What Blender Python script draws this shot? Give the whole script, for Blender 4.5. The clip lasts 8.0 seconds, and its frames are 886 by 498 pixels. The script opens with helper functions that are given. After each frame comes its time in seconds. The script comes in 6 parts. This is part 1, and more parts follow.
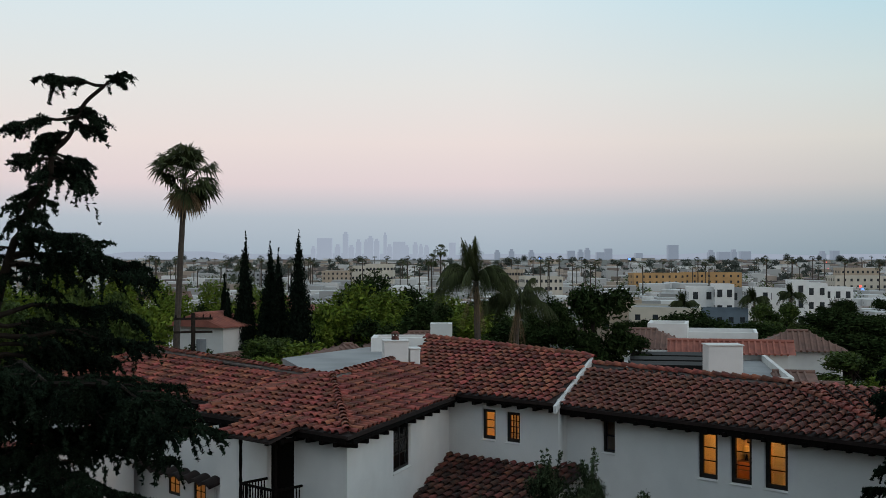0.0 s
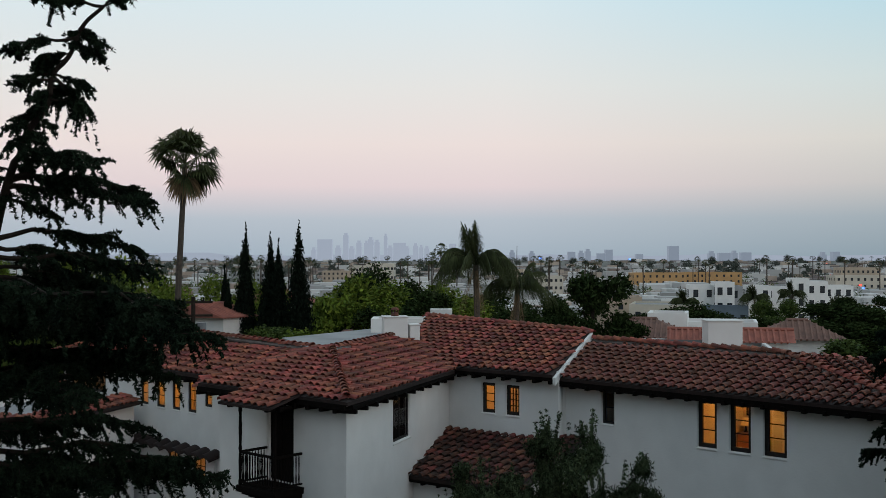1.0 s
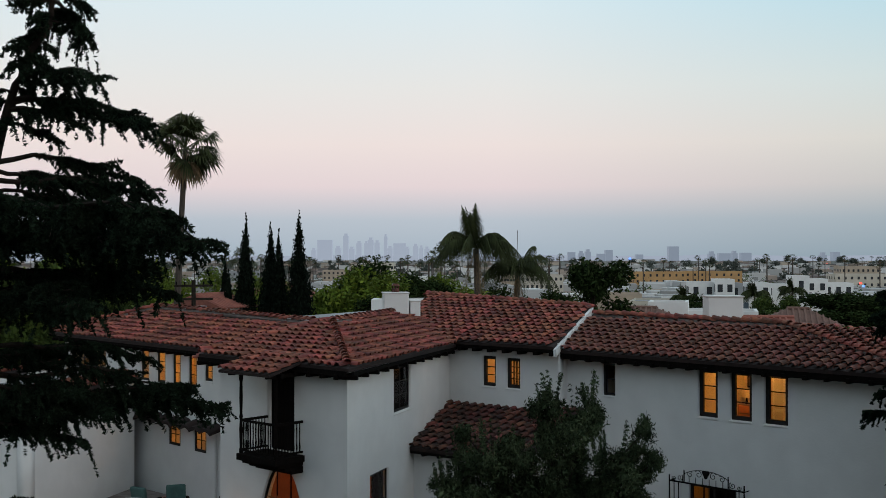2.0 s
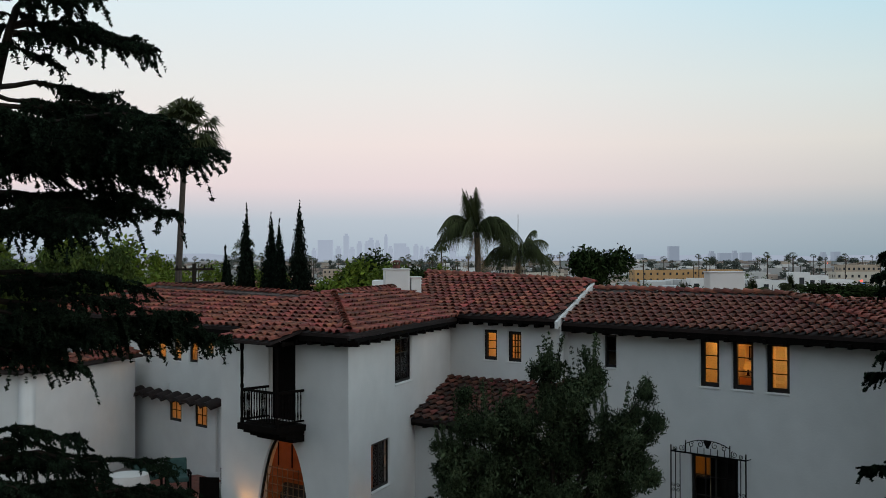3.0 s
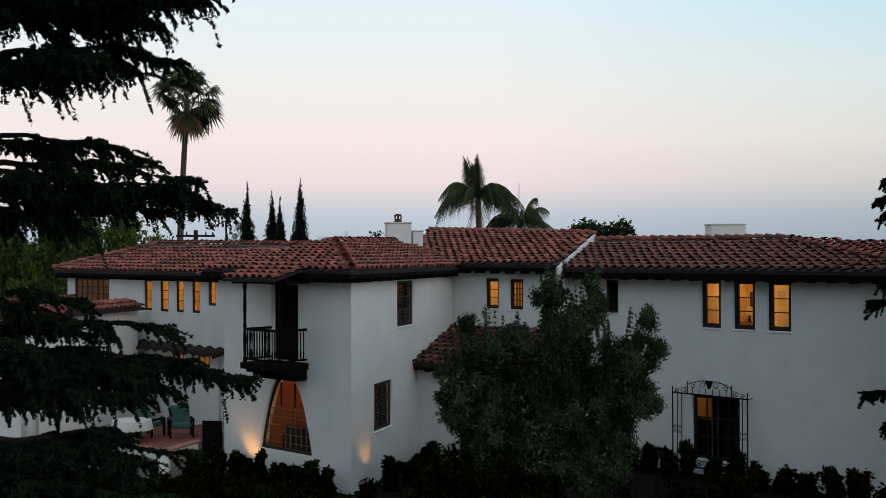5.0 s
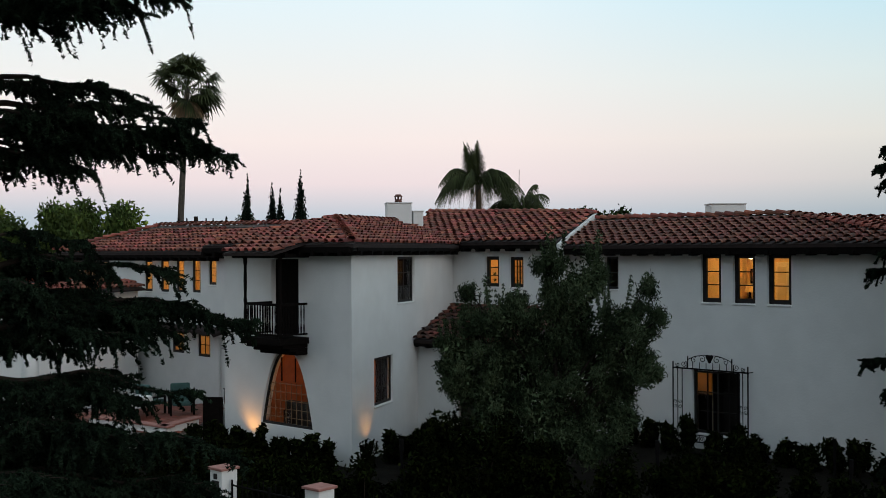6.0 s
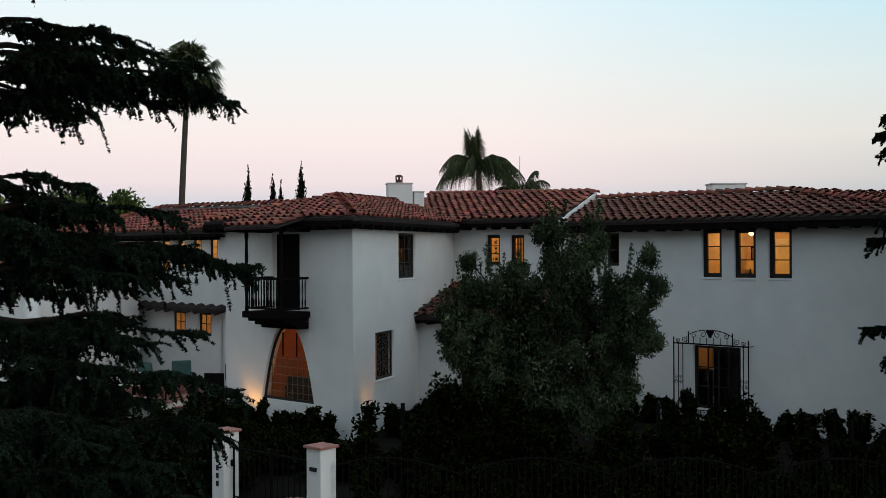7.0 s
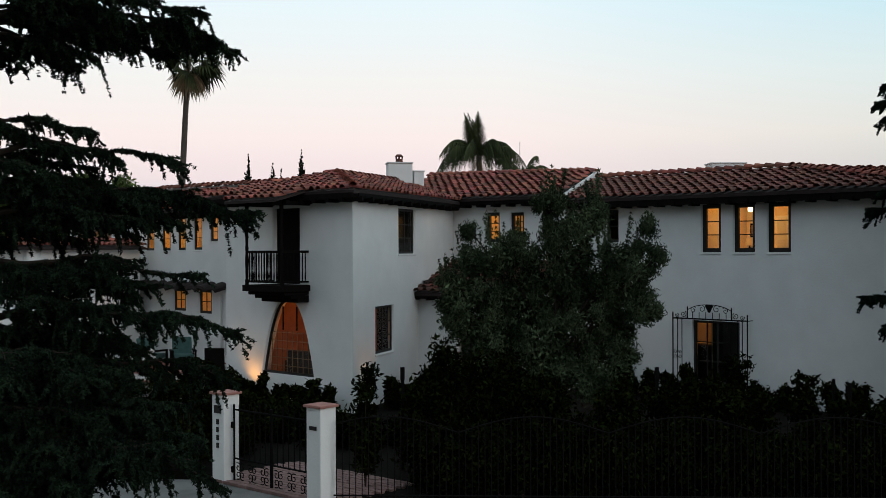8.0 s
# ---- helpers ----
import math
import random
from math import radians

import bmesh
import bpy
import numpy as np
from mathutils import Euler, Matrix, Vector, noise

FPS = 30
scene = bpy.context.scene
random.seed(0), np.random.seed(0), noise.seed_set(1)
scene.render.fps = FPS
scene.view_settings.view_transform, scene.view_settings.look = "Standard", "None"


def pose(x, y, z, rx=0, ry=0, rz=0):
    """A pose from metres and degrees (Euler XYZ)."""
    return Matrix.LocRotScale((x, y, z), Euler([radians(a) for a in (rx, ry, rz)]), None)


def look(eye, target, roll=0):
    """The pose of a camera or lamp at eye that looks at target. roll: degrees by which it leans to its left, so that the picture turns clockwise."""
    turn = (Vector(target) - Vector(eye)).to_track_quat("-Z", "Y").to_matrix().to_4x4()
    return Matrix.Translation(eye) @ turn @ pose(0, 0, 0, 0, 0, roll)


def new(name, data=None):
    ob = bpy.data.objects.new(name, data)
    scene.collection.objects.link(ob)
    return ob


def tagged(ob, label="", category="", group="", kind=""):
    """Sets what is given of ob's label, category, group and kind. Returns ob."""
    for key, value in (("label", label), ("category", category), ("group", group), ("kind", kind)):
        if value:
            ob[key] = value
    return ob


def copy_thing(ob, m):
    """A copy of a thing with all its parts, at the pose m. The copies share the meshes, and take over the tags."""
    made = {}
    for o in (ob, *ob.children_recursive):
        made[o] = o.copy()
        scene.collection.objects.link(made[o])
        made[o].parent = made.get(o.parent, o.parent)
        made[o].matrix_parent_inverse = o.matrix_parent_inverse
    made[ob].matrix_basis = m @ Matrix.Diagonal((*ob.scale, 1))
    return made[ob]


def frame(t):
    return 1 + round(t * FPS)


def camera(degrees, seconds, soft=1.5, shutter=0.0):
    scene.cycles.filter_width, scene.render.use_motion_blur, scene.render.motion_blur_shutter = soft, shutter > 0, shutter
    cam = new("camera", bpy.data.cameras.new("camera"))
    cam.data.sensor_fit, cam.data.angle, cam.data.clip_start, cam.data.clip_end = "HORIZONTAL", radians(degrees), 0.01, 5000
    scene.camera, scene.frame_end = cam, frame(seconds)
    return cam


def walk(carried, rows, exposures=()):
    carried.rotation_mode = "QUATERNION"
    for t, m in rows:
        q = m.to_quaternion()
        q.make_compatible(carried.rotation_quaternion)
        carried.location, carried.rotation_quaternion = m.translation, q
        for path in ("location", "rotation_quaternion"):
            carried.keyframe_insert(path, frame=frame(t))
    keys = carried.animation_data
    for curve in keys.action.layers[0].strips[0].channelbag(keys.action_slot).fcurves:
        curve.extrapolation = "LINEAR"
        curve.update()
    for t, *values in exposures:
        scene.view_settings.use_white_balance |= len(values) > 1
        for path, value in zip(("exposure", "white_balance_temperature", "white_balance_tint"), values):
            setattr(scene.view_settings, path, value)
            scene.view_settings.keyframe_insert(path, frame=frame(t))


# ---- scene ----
cam = camera(43.8, 8.0, soft=0.7)
METRES, EYE, TILT, LEAN, TURN = 6.4, 10.6, 0.25, 0.0, 0.0
ROWS = [
    (0.0, 0.0, 0.0, 0.0, -0.0, 0.0, 0.0),
    (0.5, 0.0029, -0.004, -0.0726, 0.0, 0.04, 0.01),
    (1.0, 0.0043, -0.0075, -0.1451, 0.02, 0.07, 0.01),
    (1.5, 0.0023, -0.0073, -0.2168, 0.02, 0.09, 0.02),
    (3.0, -0.0023, 0.0012, -0.4267, 0.04, 0.12, 0.1),
    (3.5, -0.0069, -0.0019, -0.4934, 0.05, 0.1, 0.13),
    (4.0, -0.0086, -0.0062, -0.5597, 0.05, 0.07, 0.15),
    (4.5, -0.0122, -0.0083, -0.6212, 0.04, 0.01, 0.14),
    (6.0, -0.0133, -0.0113, -0.7901, 0.05, -0.06, 0.25),
    (6.5, -0.0142, -0.0132, -0.8447, 0.07, -0.08, 0.27),
    (7.0, -0.0153, -0.0182, -0.8975, 0.08, -0.12, 0.29),
    (7.5, -0.0143, -0.0242, -0.9486, 0.09, -0.2, 0.23),
    (8.0, -0.0141, -0.03, -0.9979, 0.09, -0.29, 0.22),
]
# exposure and light levels
SKY, SUN, LAMPS = 1.0, 0.52, 0.8
walk(cam, [(t, pose(0, 0, EYE, TILT, LEAN, TURN) @ pose(METRES * x, METRES * y, METRES * z, 90 + pitch, roll, yaw)) for t, x, y, z, yaw, pitch, roll in ROWS],
     exposures=[(0.0, 0.06), (3.0, 0.14), (8.0, 0.30)])

# ---- world and light: dusk, the glow of the set sun to the right of and behind the eye ----
world = bpy.data.worlds.new("dusk_sky")
scene.world = world
world.use_nodes = True
wn, wl = world.node_tree.nodes, world.node_tree.links
wn.clear()
w_out = wn.new("ShaderNodeOutputWorld")
w_bg = wn.new("ShaderNodeBackground")
w_tc = wn.new("ShaderNodeTexCoord")
w_sep = wn.new("ShaderNodeSeparateXYZ")
wl.new(w_tc.outputs["Generated"], w_sep.inputs[0])


def w_ramp(stops):
    r = wn.new("ShaderNodeValToRGB")
    e = r.color_ramp.elements
    while len(e) < len(stops):
        e.new(0.5)
    for k, (p, c) in zip(e, stops):
        k.position, k.color = p, (*c, 1)
    return r


def lin(r, g, b):
    return tuple((v / 255 / 12.92) if v < 10 else ((v / 255 + 0.055) / 1.055) ** 2.4 for v in (r, g, b))


def belt(r, g, b):
    """A sky colour, a touch cooler than the paint chart's."""
    return lin(0.996 * r, 1.002 * g, b)


w_map = wn.new("ShaderNodeMapRange")
w_map.inputs[1].default_value, w_map.inputs[2].default_value = -0.05, 0.45
wl.new(w_sep.outputs["Z"], w_map.inputs[0])
# belt of dusk colours by height: haze, lilac, pink, cream, pale blue
w_left = w_ramp([(0.0, belt(118, 128, 142)), (0.10, belt(161, 174, 187)), (0.165, belt(179, 187, 197)), (0.225, belt(222, 206, 208)),
                 (0.30, belt(231, 217, 214)), (0.40, belt(225, 223, 221)), (0.55, belt(212, 226, 232)), (1.0, belt(186, 198, 206))])
w_right = w_ramp([(0.0, belt(100, 112, 124)), (0.10, belt(130, 147, 157)), (0.165, belt(151, 163, 170)), (0.225, belt(184, 187, 184)),
                  (0.30, belt(203, 205, 198)), (0.40, belt(196, 212, 213)), (0.55, belt(168, 209, 224)), (1.0, belt(160, 186, 200))])
w_side = wn.new("ShaderNodeMapRange")
w_side.inputs[1].default_value, w_side.inputs[2].default_value = 0.05, 0.5
wl.new(w_sep.outputs["X"], w_side.inputs[0])
w_mix = wn.new("ShaderNodeMixRGB")
for r in (w_left, w_right):
    wl.new(w_map.outputs[0], r.inputs[0])
wl.new(w_side.outputs[0], w_mix.inputs[0])
wl.new(w_left.outputs[0], w_mix.inputs[1])
wl.new(w_right.outputs[0], w_mix.inputs[2])
# the side of the set sun, behind the eye: a warm afterglow
w_glow = w_ramp([(0.0, lin(116, 118, 120)), (0.10, lin(196, 184, 176)), (0.30, lin(204, 202, 200)), (0.60, lin(196, 206, 212)), (1.0, lin(172, 192, 206))])
w_back = wn.new("ShaderNodeMapRange")
w_back.inputs[1].default_value, w_back.inputs[2].default_value = 0.3, -0.7
wl.new(w_sep.outputs["Y"], w_back.inputs[0])
wl.new(w_map.outputs[0], w_glow.inputs[0])
w_all = wn.new("ShaderNodeMixRGB")
wl.new(w_back.outputs[0], w_all.inputs[0])
wl.new(w_mix.outputs[0], w_all.inputs[1])
wl.new(w_glow.outputs[0], w_all.inputs[2])
wl.new(w_all.outputs[0], w_bg.inputs[0])
wl.new(w_bg.outputs[0], w_out.inputs[0])
w_bg.inputs[1].default_value = SKY

sun = new("sun", bpy.data.lights.new("sun", "SUN"))
sun.data.energy, sun.data.angle, sun.data.color = SUN, radians(40), (1.0, 0.93, 0.86)
sun.matrix_world = look((40, -12, 22), (0, 30, 3))

# ---- materials ----
MATS = {}


def mat(name, c1, c2=None, rough=0.8, scale=3.0, bump=0.0, bscale=30.0, metal=0.0, rand=0.0, island=0.0, stain=0.0, spec=0.5):
    """A surface in two tones mixed by noise, with fine relief and, if asked, variation from piece to piece."""
    m = bpy.data.materials.new(name)
    m.use_nodes = True
    n, l = m.node_tree.nodes, m.node_tree.links
    b = n["Principled BSDF"]
    b.inputs["Roughness"].default_value, b.inputs["Metallic"].default_value = rough, metal
    b.inputs["Specular IOR Level"].default_value = spec
    c2 = c2 or tuple(v * 0.8 for v in c1)
    tc = n.new("ShaderNodeTexCoord")
    no = n.new("ShaderNodeTexNoise")
    no.inputs["Scale"].default_value, no.inputs["Detail"].default_value = scale, 6
    l.new(tc.outputs["Object"], no.inputs["Vector"])
    mr = n.new("ShaderNodeMapRange")
    mr.inputs[1].default_value, mr.inputs[2].default_value = 0.35, 0.65
    l.new(no.outputs["Fac"], mr.inputs[0])
    mix = n.new("ShaderNodeMixRGB")
    mix.inputs[1].default_value, mix.inputs[2].default_value = (*c1, 1), (*c2, 1)
    l.new(mr.outputs[0], mix.inputs[0])
    col = mix.outputs[0]
    if stain:
        ns = n.new("ShaderNodeTexNoise")
        ns.inputs["Scale"].default_value, ns.inputs["Detail"].default_value = 0.35, 5
        mp = n.new("ShaderNodeMapping")
        mp.inputs["Scale"].default_value = (1, 1, 0.4)
        l.new(tc.outputs["Object"], mp.inputs[0])
        l.new(mp.outputs[0], ns.inputs["Vector"])
        mx = n.new("ShaderNodeMixRGB")
        mx.blend_type = "MULTIPLY"
        mx.inputs[2].default_value = (1 - stain, 1 - stain, 1 - stain, 1)
        rr = n.new("ShaderNodeMapRange")
        rr.inputs[1].default_value, rr.inputs[2].default_value = 0.45, 0.7
        l.new(ns.outputs["Fac"], rr.inputs[0])
        l.new(rr.outputs[0], mx.inputs[0])
        l.new(col, mx.inputs[1])
        col = mx.outputs[0]
    if rand or island:
        hs = n.new("ShaderNodeHueSaturation")
        src = n.new("ShaderNodeObjectInfo").outputs["Random"] if rand else n.new("ShaderNodeNewGeometry").outputs["Random Per Island"]
        v = n.new("ShaderNodeMapRange")
        k = rand or island
        v.inputs[3].default_value, v.inputs[4].default_value = 1 - k, 1 + k
        l.new(src, v.inputs[0])
        l.new(v.outputs[0], hs.inputs["Value"])
        wnz = n.new("ShaderNodeTexWhiteNoise")
        wnz.noise_dimensions = "1D"
        l.new(src, wnz.inputs["W"])
        h = n.new("ShaderNodeMapRange")
        h.inputs[3].default_value, h.inputs[4].default_value = 0.5 - 0.03 * k, 0.5 + 0.03 * k
        l.new(wnz.outputs["Value"], h.inputs[0])
        l.new(h.outputs[0], hs.inputs["Hue"])
        l.new(col, hs.inputs["Color"])
        col = hs.outputs[0]
    l.new(col, b.inputs["Base Color"])
    if bump:
        nb = n.new("ShaderNodeTexNoise")
        nb.inputs["Scale"].default_value, nb.inputs["Detail"].default_value = bscale, 4
        l.new(tc.outputs["Object"], nb.inputs["Vector"])
        bp = n.new("ShaderNodeBump")
        bp.inputs["Strength"].default_value, bp.inputs["Distance"].default_value = bump, 0.02
        l.new(nb.outputs["Fac"], bp.inputs["Height"])
        l.new(bp.outputs[0], b.inputs["Normal"])
    MATS[name] = m
    return m


def glow(name, c, strength):
    m = bpy.data.materials.new(name)
    m.use_nodes = True
    n = m.node_tree.nodes
    b = n["Principled BSDF"]
    b.inputs["Base Color"].default_value = (*c, 1)
    b.inputs["Emission Color"].default_value = (*c, 1)
    b.inputs["Emission Strength"].default_value = strength
    return m


def glass(name, tint=(1, 1, 1)):
    """Clear glass whose gloss grows towards grazing views."""
    m = bpy.data.materials.new(name)
    m.use_nodes = True
    n, l = m.node_tree.nodes, m.node_tree.links
    n.clear()
    o, t, g, mx, f = (n.new("ShaderNode" + k) for k in ("OutputMaterial", "BsdfTransparent", "BsdfGlossy", "MixShader", "LayerWeight"))
    p, q = n.new("ShaderNodeMath"), n.new("ShaderNodeMath")
    p.operation, q.operation = "POWER", "MULTIPLY_ADD"
    p.inputs[1].default_value, q.inputs[1].default_value, q.inputs[2].default_value = 4.5, 0.25, 0.02
    t.inputs[0].default_value = (*tint, 1)
    g.inputs["Roughness"].default_value = 0.03
    l.new(f.outputs["Facing"], p.inputs[0])
    l.new(p.outputs[0], q.inputs[0])
    l.new(q.outputs[0], mx.inputs[0])
    l.new(t.outputs[0], mx.inputs[1])
    l.new(g.outputs[0], mx.inputs[2])
    l.new(mx.outputs[0], o.inputs[0])
    return m


STUCCO = mat("white_stucco", (0.77, 0.765, 0.75), (0.72, 0.715, 0.70), 0.9, 1.2, 0.25, 18, stain=0.04)
STUCCO_OLD = mat("aged_white_stucco", (0.72, 0.71, 0.69), (0.62, 0.61, 0.59), 0.9, 1.0, 0.3, 12, stain=0.12)
TILE = mat("aged_clay_tile", (0.225, 0.068, 0.043), (0.105, 0.036, 0.026), 0.85, 5, 0.3, 40, rand=0.4)
TILE_O = mat("aged_clay_tile_joined", (0.225, 0.068, 0.043), (0.105, 0.036, 0.026), 0.85, 5, 0.3, 40, island=0.4)
TILE_S = mat("clay_tile_joined", (0.295, 0.076, 0.047), (0.115, 0.034, 0.025), 0.85, 4, 0.4, 40, island=0.5)
TILE_D = mat("dark_clay_tile_joined", (0.14, 0.042, 0.027), (0.028, 0.014, 0.011), 0.9, 3, 0.4, 40, island=0.6)
# clay taken near black: the shade between the barrels is in its colour
PAN = mat("shaded_clay", (0.022, 0.010, 0.008), (0.012, 0.006, 0.005), 0.9, 4, 0.2, 30)
MORTAR = mat("ridge_mortar", (0.22, 0.19, 0.18), (0.13, 0.11, 0.10), 0.9, 3, 0.3, 20)
DARKWOOD = mat("dark_stained_wood", (0.007, 0.005, 0.0045), (0.004, 0.0035, 0.003), 0.85, 8, 0.2, 40, spec=0.05)
FRAME = mat("black_window_paint", (0.016, 0.013, 0.012), (0.010, 0.009, 0.009), 0.5, 5, spec=0.25)
IRON = mat("wrought_iron", (0.006, 0.006, 0.0065), (0.008, 0.007, 0.0065), 0.85, 20, 0.1, 60, spec=0.04)
# tan tone paints the lamplight on the lead bars
CAME = mat("lamplit_came", (0.22, 0.15, 0.08), (0.16, 0.10, 0.05), 0.5, 12, metal=0.3)
PLASTER_IN = mat("cream_plaster", (0.72, 0.60, 0.40), (0.66, 0.54, 0.36), 0.9, 1.5)
FLOOR_IN = mat("oak_floor", (0.22, 0.12, 0.06), (0.15, 0.08, 0.04), 0.5, 4)
WOOD_IN = mat("red_panelling", (0.46, 0.18, 0.07), (0.36, 0.13, 0.05), 0.6, 3)
GLASS = glass("window_glass")
# soil colour set almost black, with the bed's deep shade included
SOIL = mat("shaded_garden_soil", (0.010, 0.009, 0.007), (0.006, 0.005, 0.004), 0.95, 2, 0.5, 12, spec=0.03)
PAVE = mat("concrete_pavement", (0.17, 0.172, 0.162), (0.12, 0.122, 0.115), 0.9, 2, 0.3, 25, spec=0.2)
PINKPAVE = mat("pink_pavers", (0.24, 0.15, 0.14), (0.17, 0.11, 0.10), 0.9, 4, 0.3, 25, rand=0.15, spec=0.15)
CAPSTONE = mat("red_capstone", (0.38, 0.17, 0.14), (0.27, 0.12, 0.10), 0.85, 5, 0.2, 30)
ASPHALT = mat("asphalt", (0.05, 0.05, 0.052), (0.04, 0.04, 0.042), 0.9, 3, 0.3, 40)
GROUND = mat("dry_ground", (0.15, 0.145, 0.13), (0.08, 0.085, 0.07), 0.95, 0.04)
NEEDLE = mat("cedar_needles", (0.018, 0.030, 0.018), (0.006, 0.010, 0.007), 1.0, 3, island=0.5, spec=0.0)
NEEDLE2 = mat("cypress_foliage", (0.012, 0.018, 0.012), (0.007, 0.011, 0.008), 1.0, 2, island=0.4, spec=0.0)
OLIVE = mat("olive_leaves", (0.070, 0.096, 0.050), (0.010, 0.016, 0.008), 0.95, 1.5, island=0.8, spec=0.05)
LEAF = mat("green_leaves", (0.065, 0.095, 0.020), (0.035, 0.055, 0.016), 0.8, 0.5, island=0.5, spec=0.1)
LEAF_L = mat("bright_green_leaves", (0.13, 0.175, 0.022), (0.07, 0.105, 0.016), 0.8, 0.5, island=0.5, spec=0.1)
LEAF_D = mat("dark_green_leaves", (0.030, 0.046, 0.016), (0.016, 0.026, 0.010), 1.0, 0.5, island=0.6, spec=0.0)
# near-black for the garden's shade; paler patches imitate lit leaf tops
SHRUB = mat("shaded_shrub_leaves", (0.011, 0.015, 0.004), (0.002, 0.003, 0.0015), 1.0, 1.6, island=0.9, spec=0.0)
FROND = mat("palm_frond", (0.050, 0.062, 0.022), (0.032, 0.04, 0.015), 0.7, 2, island=0.4, spec=0.15)
DRYFROND = mat("dry_palm_frond", (0.21, 0.14, 0.075), (0.13, 0.085, 0.045), 0.9, 2, island=0.3)
BARK = mat("bark", (0.030, 0.023, 0.018), (0.016, 0.013, 0.011), 0.95, 6, 0.6, 18, spec=0.1)
PALMBARK = mat("palm_bark", (0.075, 0.058, 0.046), (0.045, 0.036, 0.03), 0.95, 6, 0.5, 14)
WHITEROOF = mat("pale_flat_roof", (0.31, 0.315, 0.32), (0.25, 0.255, 0.26), 0.9, 0.6, stain=0.15)


# ---- mesh helpers ----
def link(name, me, material, parent=None, label=""):
    me.materials.append(material)
    ob = new(name, me)
    if parent is not None:
        ob.parent = parent
    if label:
        ob["label"] = label
    return ob


def part(name, bm, material, parent=None, label="", smooth=False):
    bmesh.ops.recalc_face_normals(bm, faces=bm.faces)
    me = bpy.data.meshes.new(name)
    bm.to_mesh(me)
    bm.free()
    if smooth:
        me.shade_smooth()
    return link(name, me, material, parent, label)


def thing(name, label, category, group="", kind="", at=(0, 0, 0)):
    e = new(name)
    e.location = at
    e.empty_display_size = 0.3
    return tagged(e, label, category, group, kind)


def add_box(bm, m, sx, sy, sz, bevel=0.0):
    """A box of that size, centred on the pose m."""
    r = bmesh.ops.create_cube(bm, size=1, matrix=m @ Matrix.Diagonal((sx, sy, sz, 1)))
    if bevel:
        ed = list({e for v in r["verts"] for e in v.link_edges})
        bmesh.ops.bevel(bm, geom=ed, offset=bevel, segments=2, affect="EDGES", profile=0.6)


def box(name, m, sx, sy, sz, material, parent=None, label="", bevel=0.012):
    bm = bmesh.new()
    add_box(bm, m, sx, sy, sz, bevel)
    return part(name, bm, material, parent, label)


def tube(bm, pts, r0, r1=None, n=6, radii=None):
    """A tapering tube along points."""
    r1 = r0 if r1 is None else r1
    pts = [Vector(p) for p in pts]
    rings = []
    for i, p in enumerate(pts):
        d = (pts[min(i + 1, len(pts) - 1)] - pts[max(i - 1, 0)]).normalized()
        a = d.orthogonal().normalized() if abs(d.z) > 0.9 else d.cross(Vector((0, 0, 1))).normalized()
        b = d.cross(a)
        r = radii[i] if radii else r0 + (r1 - r0) * i / max(1, len(pts) - 1)
        rings.append([bm.verts.new(p + (a * math.cos(q) + b * math.sin(q)) * r) for q in [2 * math.pi * k / n for k in range(n)]])
    for s, t in zip(rings, rings[1:]):
        for k in range(n):
            bm.faces.new((s[k], s[(k + 1) % n], t[(k + 1) % n], t[k]))
    bm.faces.new(rings[0][::-1])
    bm.faces.new(rings[-1])


def prism(bm, poly, down):
    """A slab: the polygon (3D, in order) and its copy moved by the vector down."""
    a = [bm.verts.new(p) for p in poly]
    b = [bm.verts.new(Vector(p) + Vector(down)) for p in poly]
    bm.faces.new(a)
    bm.faces.new(b[::-1])
    for i in range(len(a)):
        j = (i + 1) % len(a)
        bm.faces.new((a[j], a[i], b[i], b[j]))


def cut_plate(loops, thick):
    """A plate in the xy plane from an outer outline and holes, as a mesh of that thickness (z from -thick to 0)."""
    cu = bpy.data.curves.new("outline", "CURVE")
    cu.dimensions, cu.fill_mode, cu.extrude = "2D", "BOTH", thick / 2
    for lp in loops:
        sp = cu.splines.new("POLY")
        sp.points.add(len(lp) - 1)
        for q, (x, y) in zip(sp.points, lp):
            q.co = (x, y, 0, 1)
        sp.use_cyclic_u = True
    ob = bpy.data.objects.new("outline", cu)
    scene.collection.objects.link(ob)
    me = bpy.data.meshes.new_from_object(ob.evaluated_get(bpy.context.evaluated_depsgraph_get()))
    bm = bmesh.new()
    bm.from_mesh(me)
    bmesh.ops.remove_doubles(bm, verts=bm.verts, dist=0.0002)
    bm.to_mesh(me)
    bm.free()
    me.transform(Matrix.Translation((0, 0, -thick / 2)))
    bpy.data.objects.remove(ob)
    return me


class Wall:
    """A wall line seen from outside, from its left end p to its right end q: s along it, o outwards, z up."""

    def __init__(self, p, q):
        self.p, self.q = Vector((*p, 0)), Vector((*q, 0))
        self.u = (self.q - self.p).normalized()
        self.n = Vector((self.u.y, -self.u.x, 0))
        self.len = (self.q - self.p).length
        self.m = Matrix(((self.u.x, 0, self.n.x, self.p.x), (self.u.y, 0, self.n.y, self.p.y), (0, 1, 0, 0), (0, 0, 0, 1)))

    def at(self, s, o, z):
        return self.p + self.u * s + self.n * o + Vector((0, 0, z))

    def stand(self, s, o, z):
        """x along the wall, y inwards, z up."""
        v = self.at(s, o, z)
        return Matrix(((self.u.x, -self.n.x, 0, v.x), (self.u.y, -self.n.y, 0, v.y), (0, 0, 1, v.z), (0, 0, 0, 1)))


def rect(s0, s1, z0, z1):
    return [(s0, z0), (s1, z0), (s1, z1), (s0, z1)]


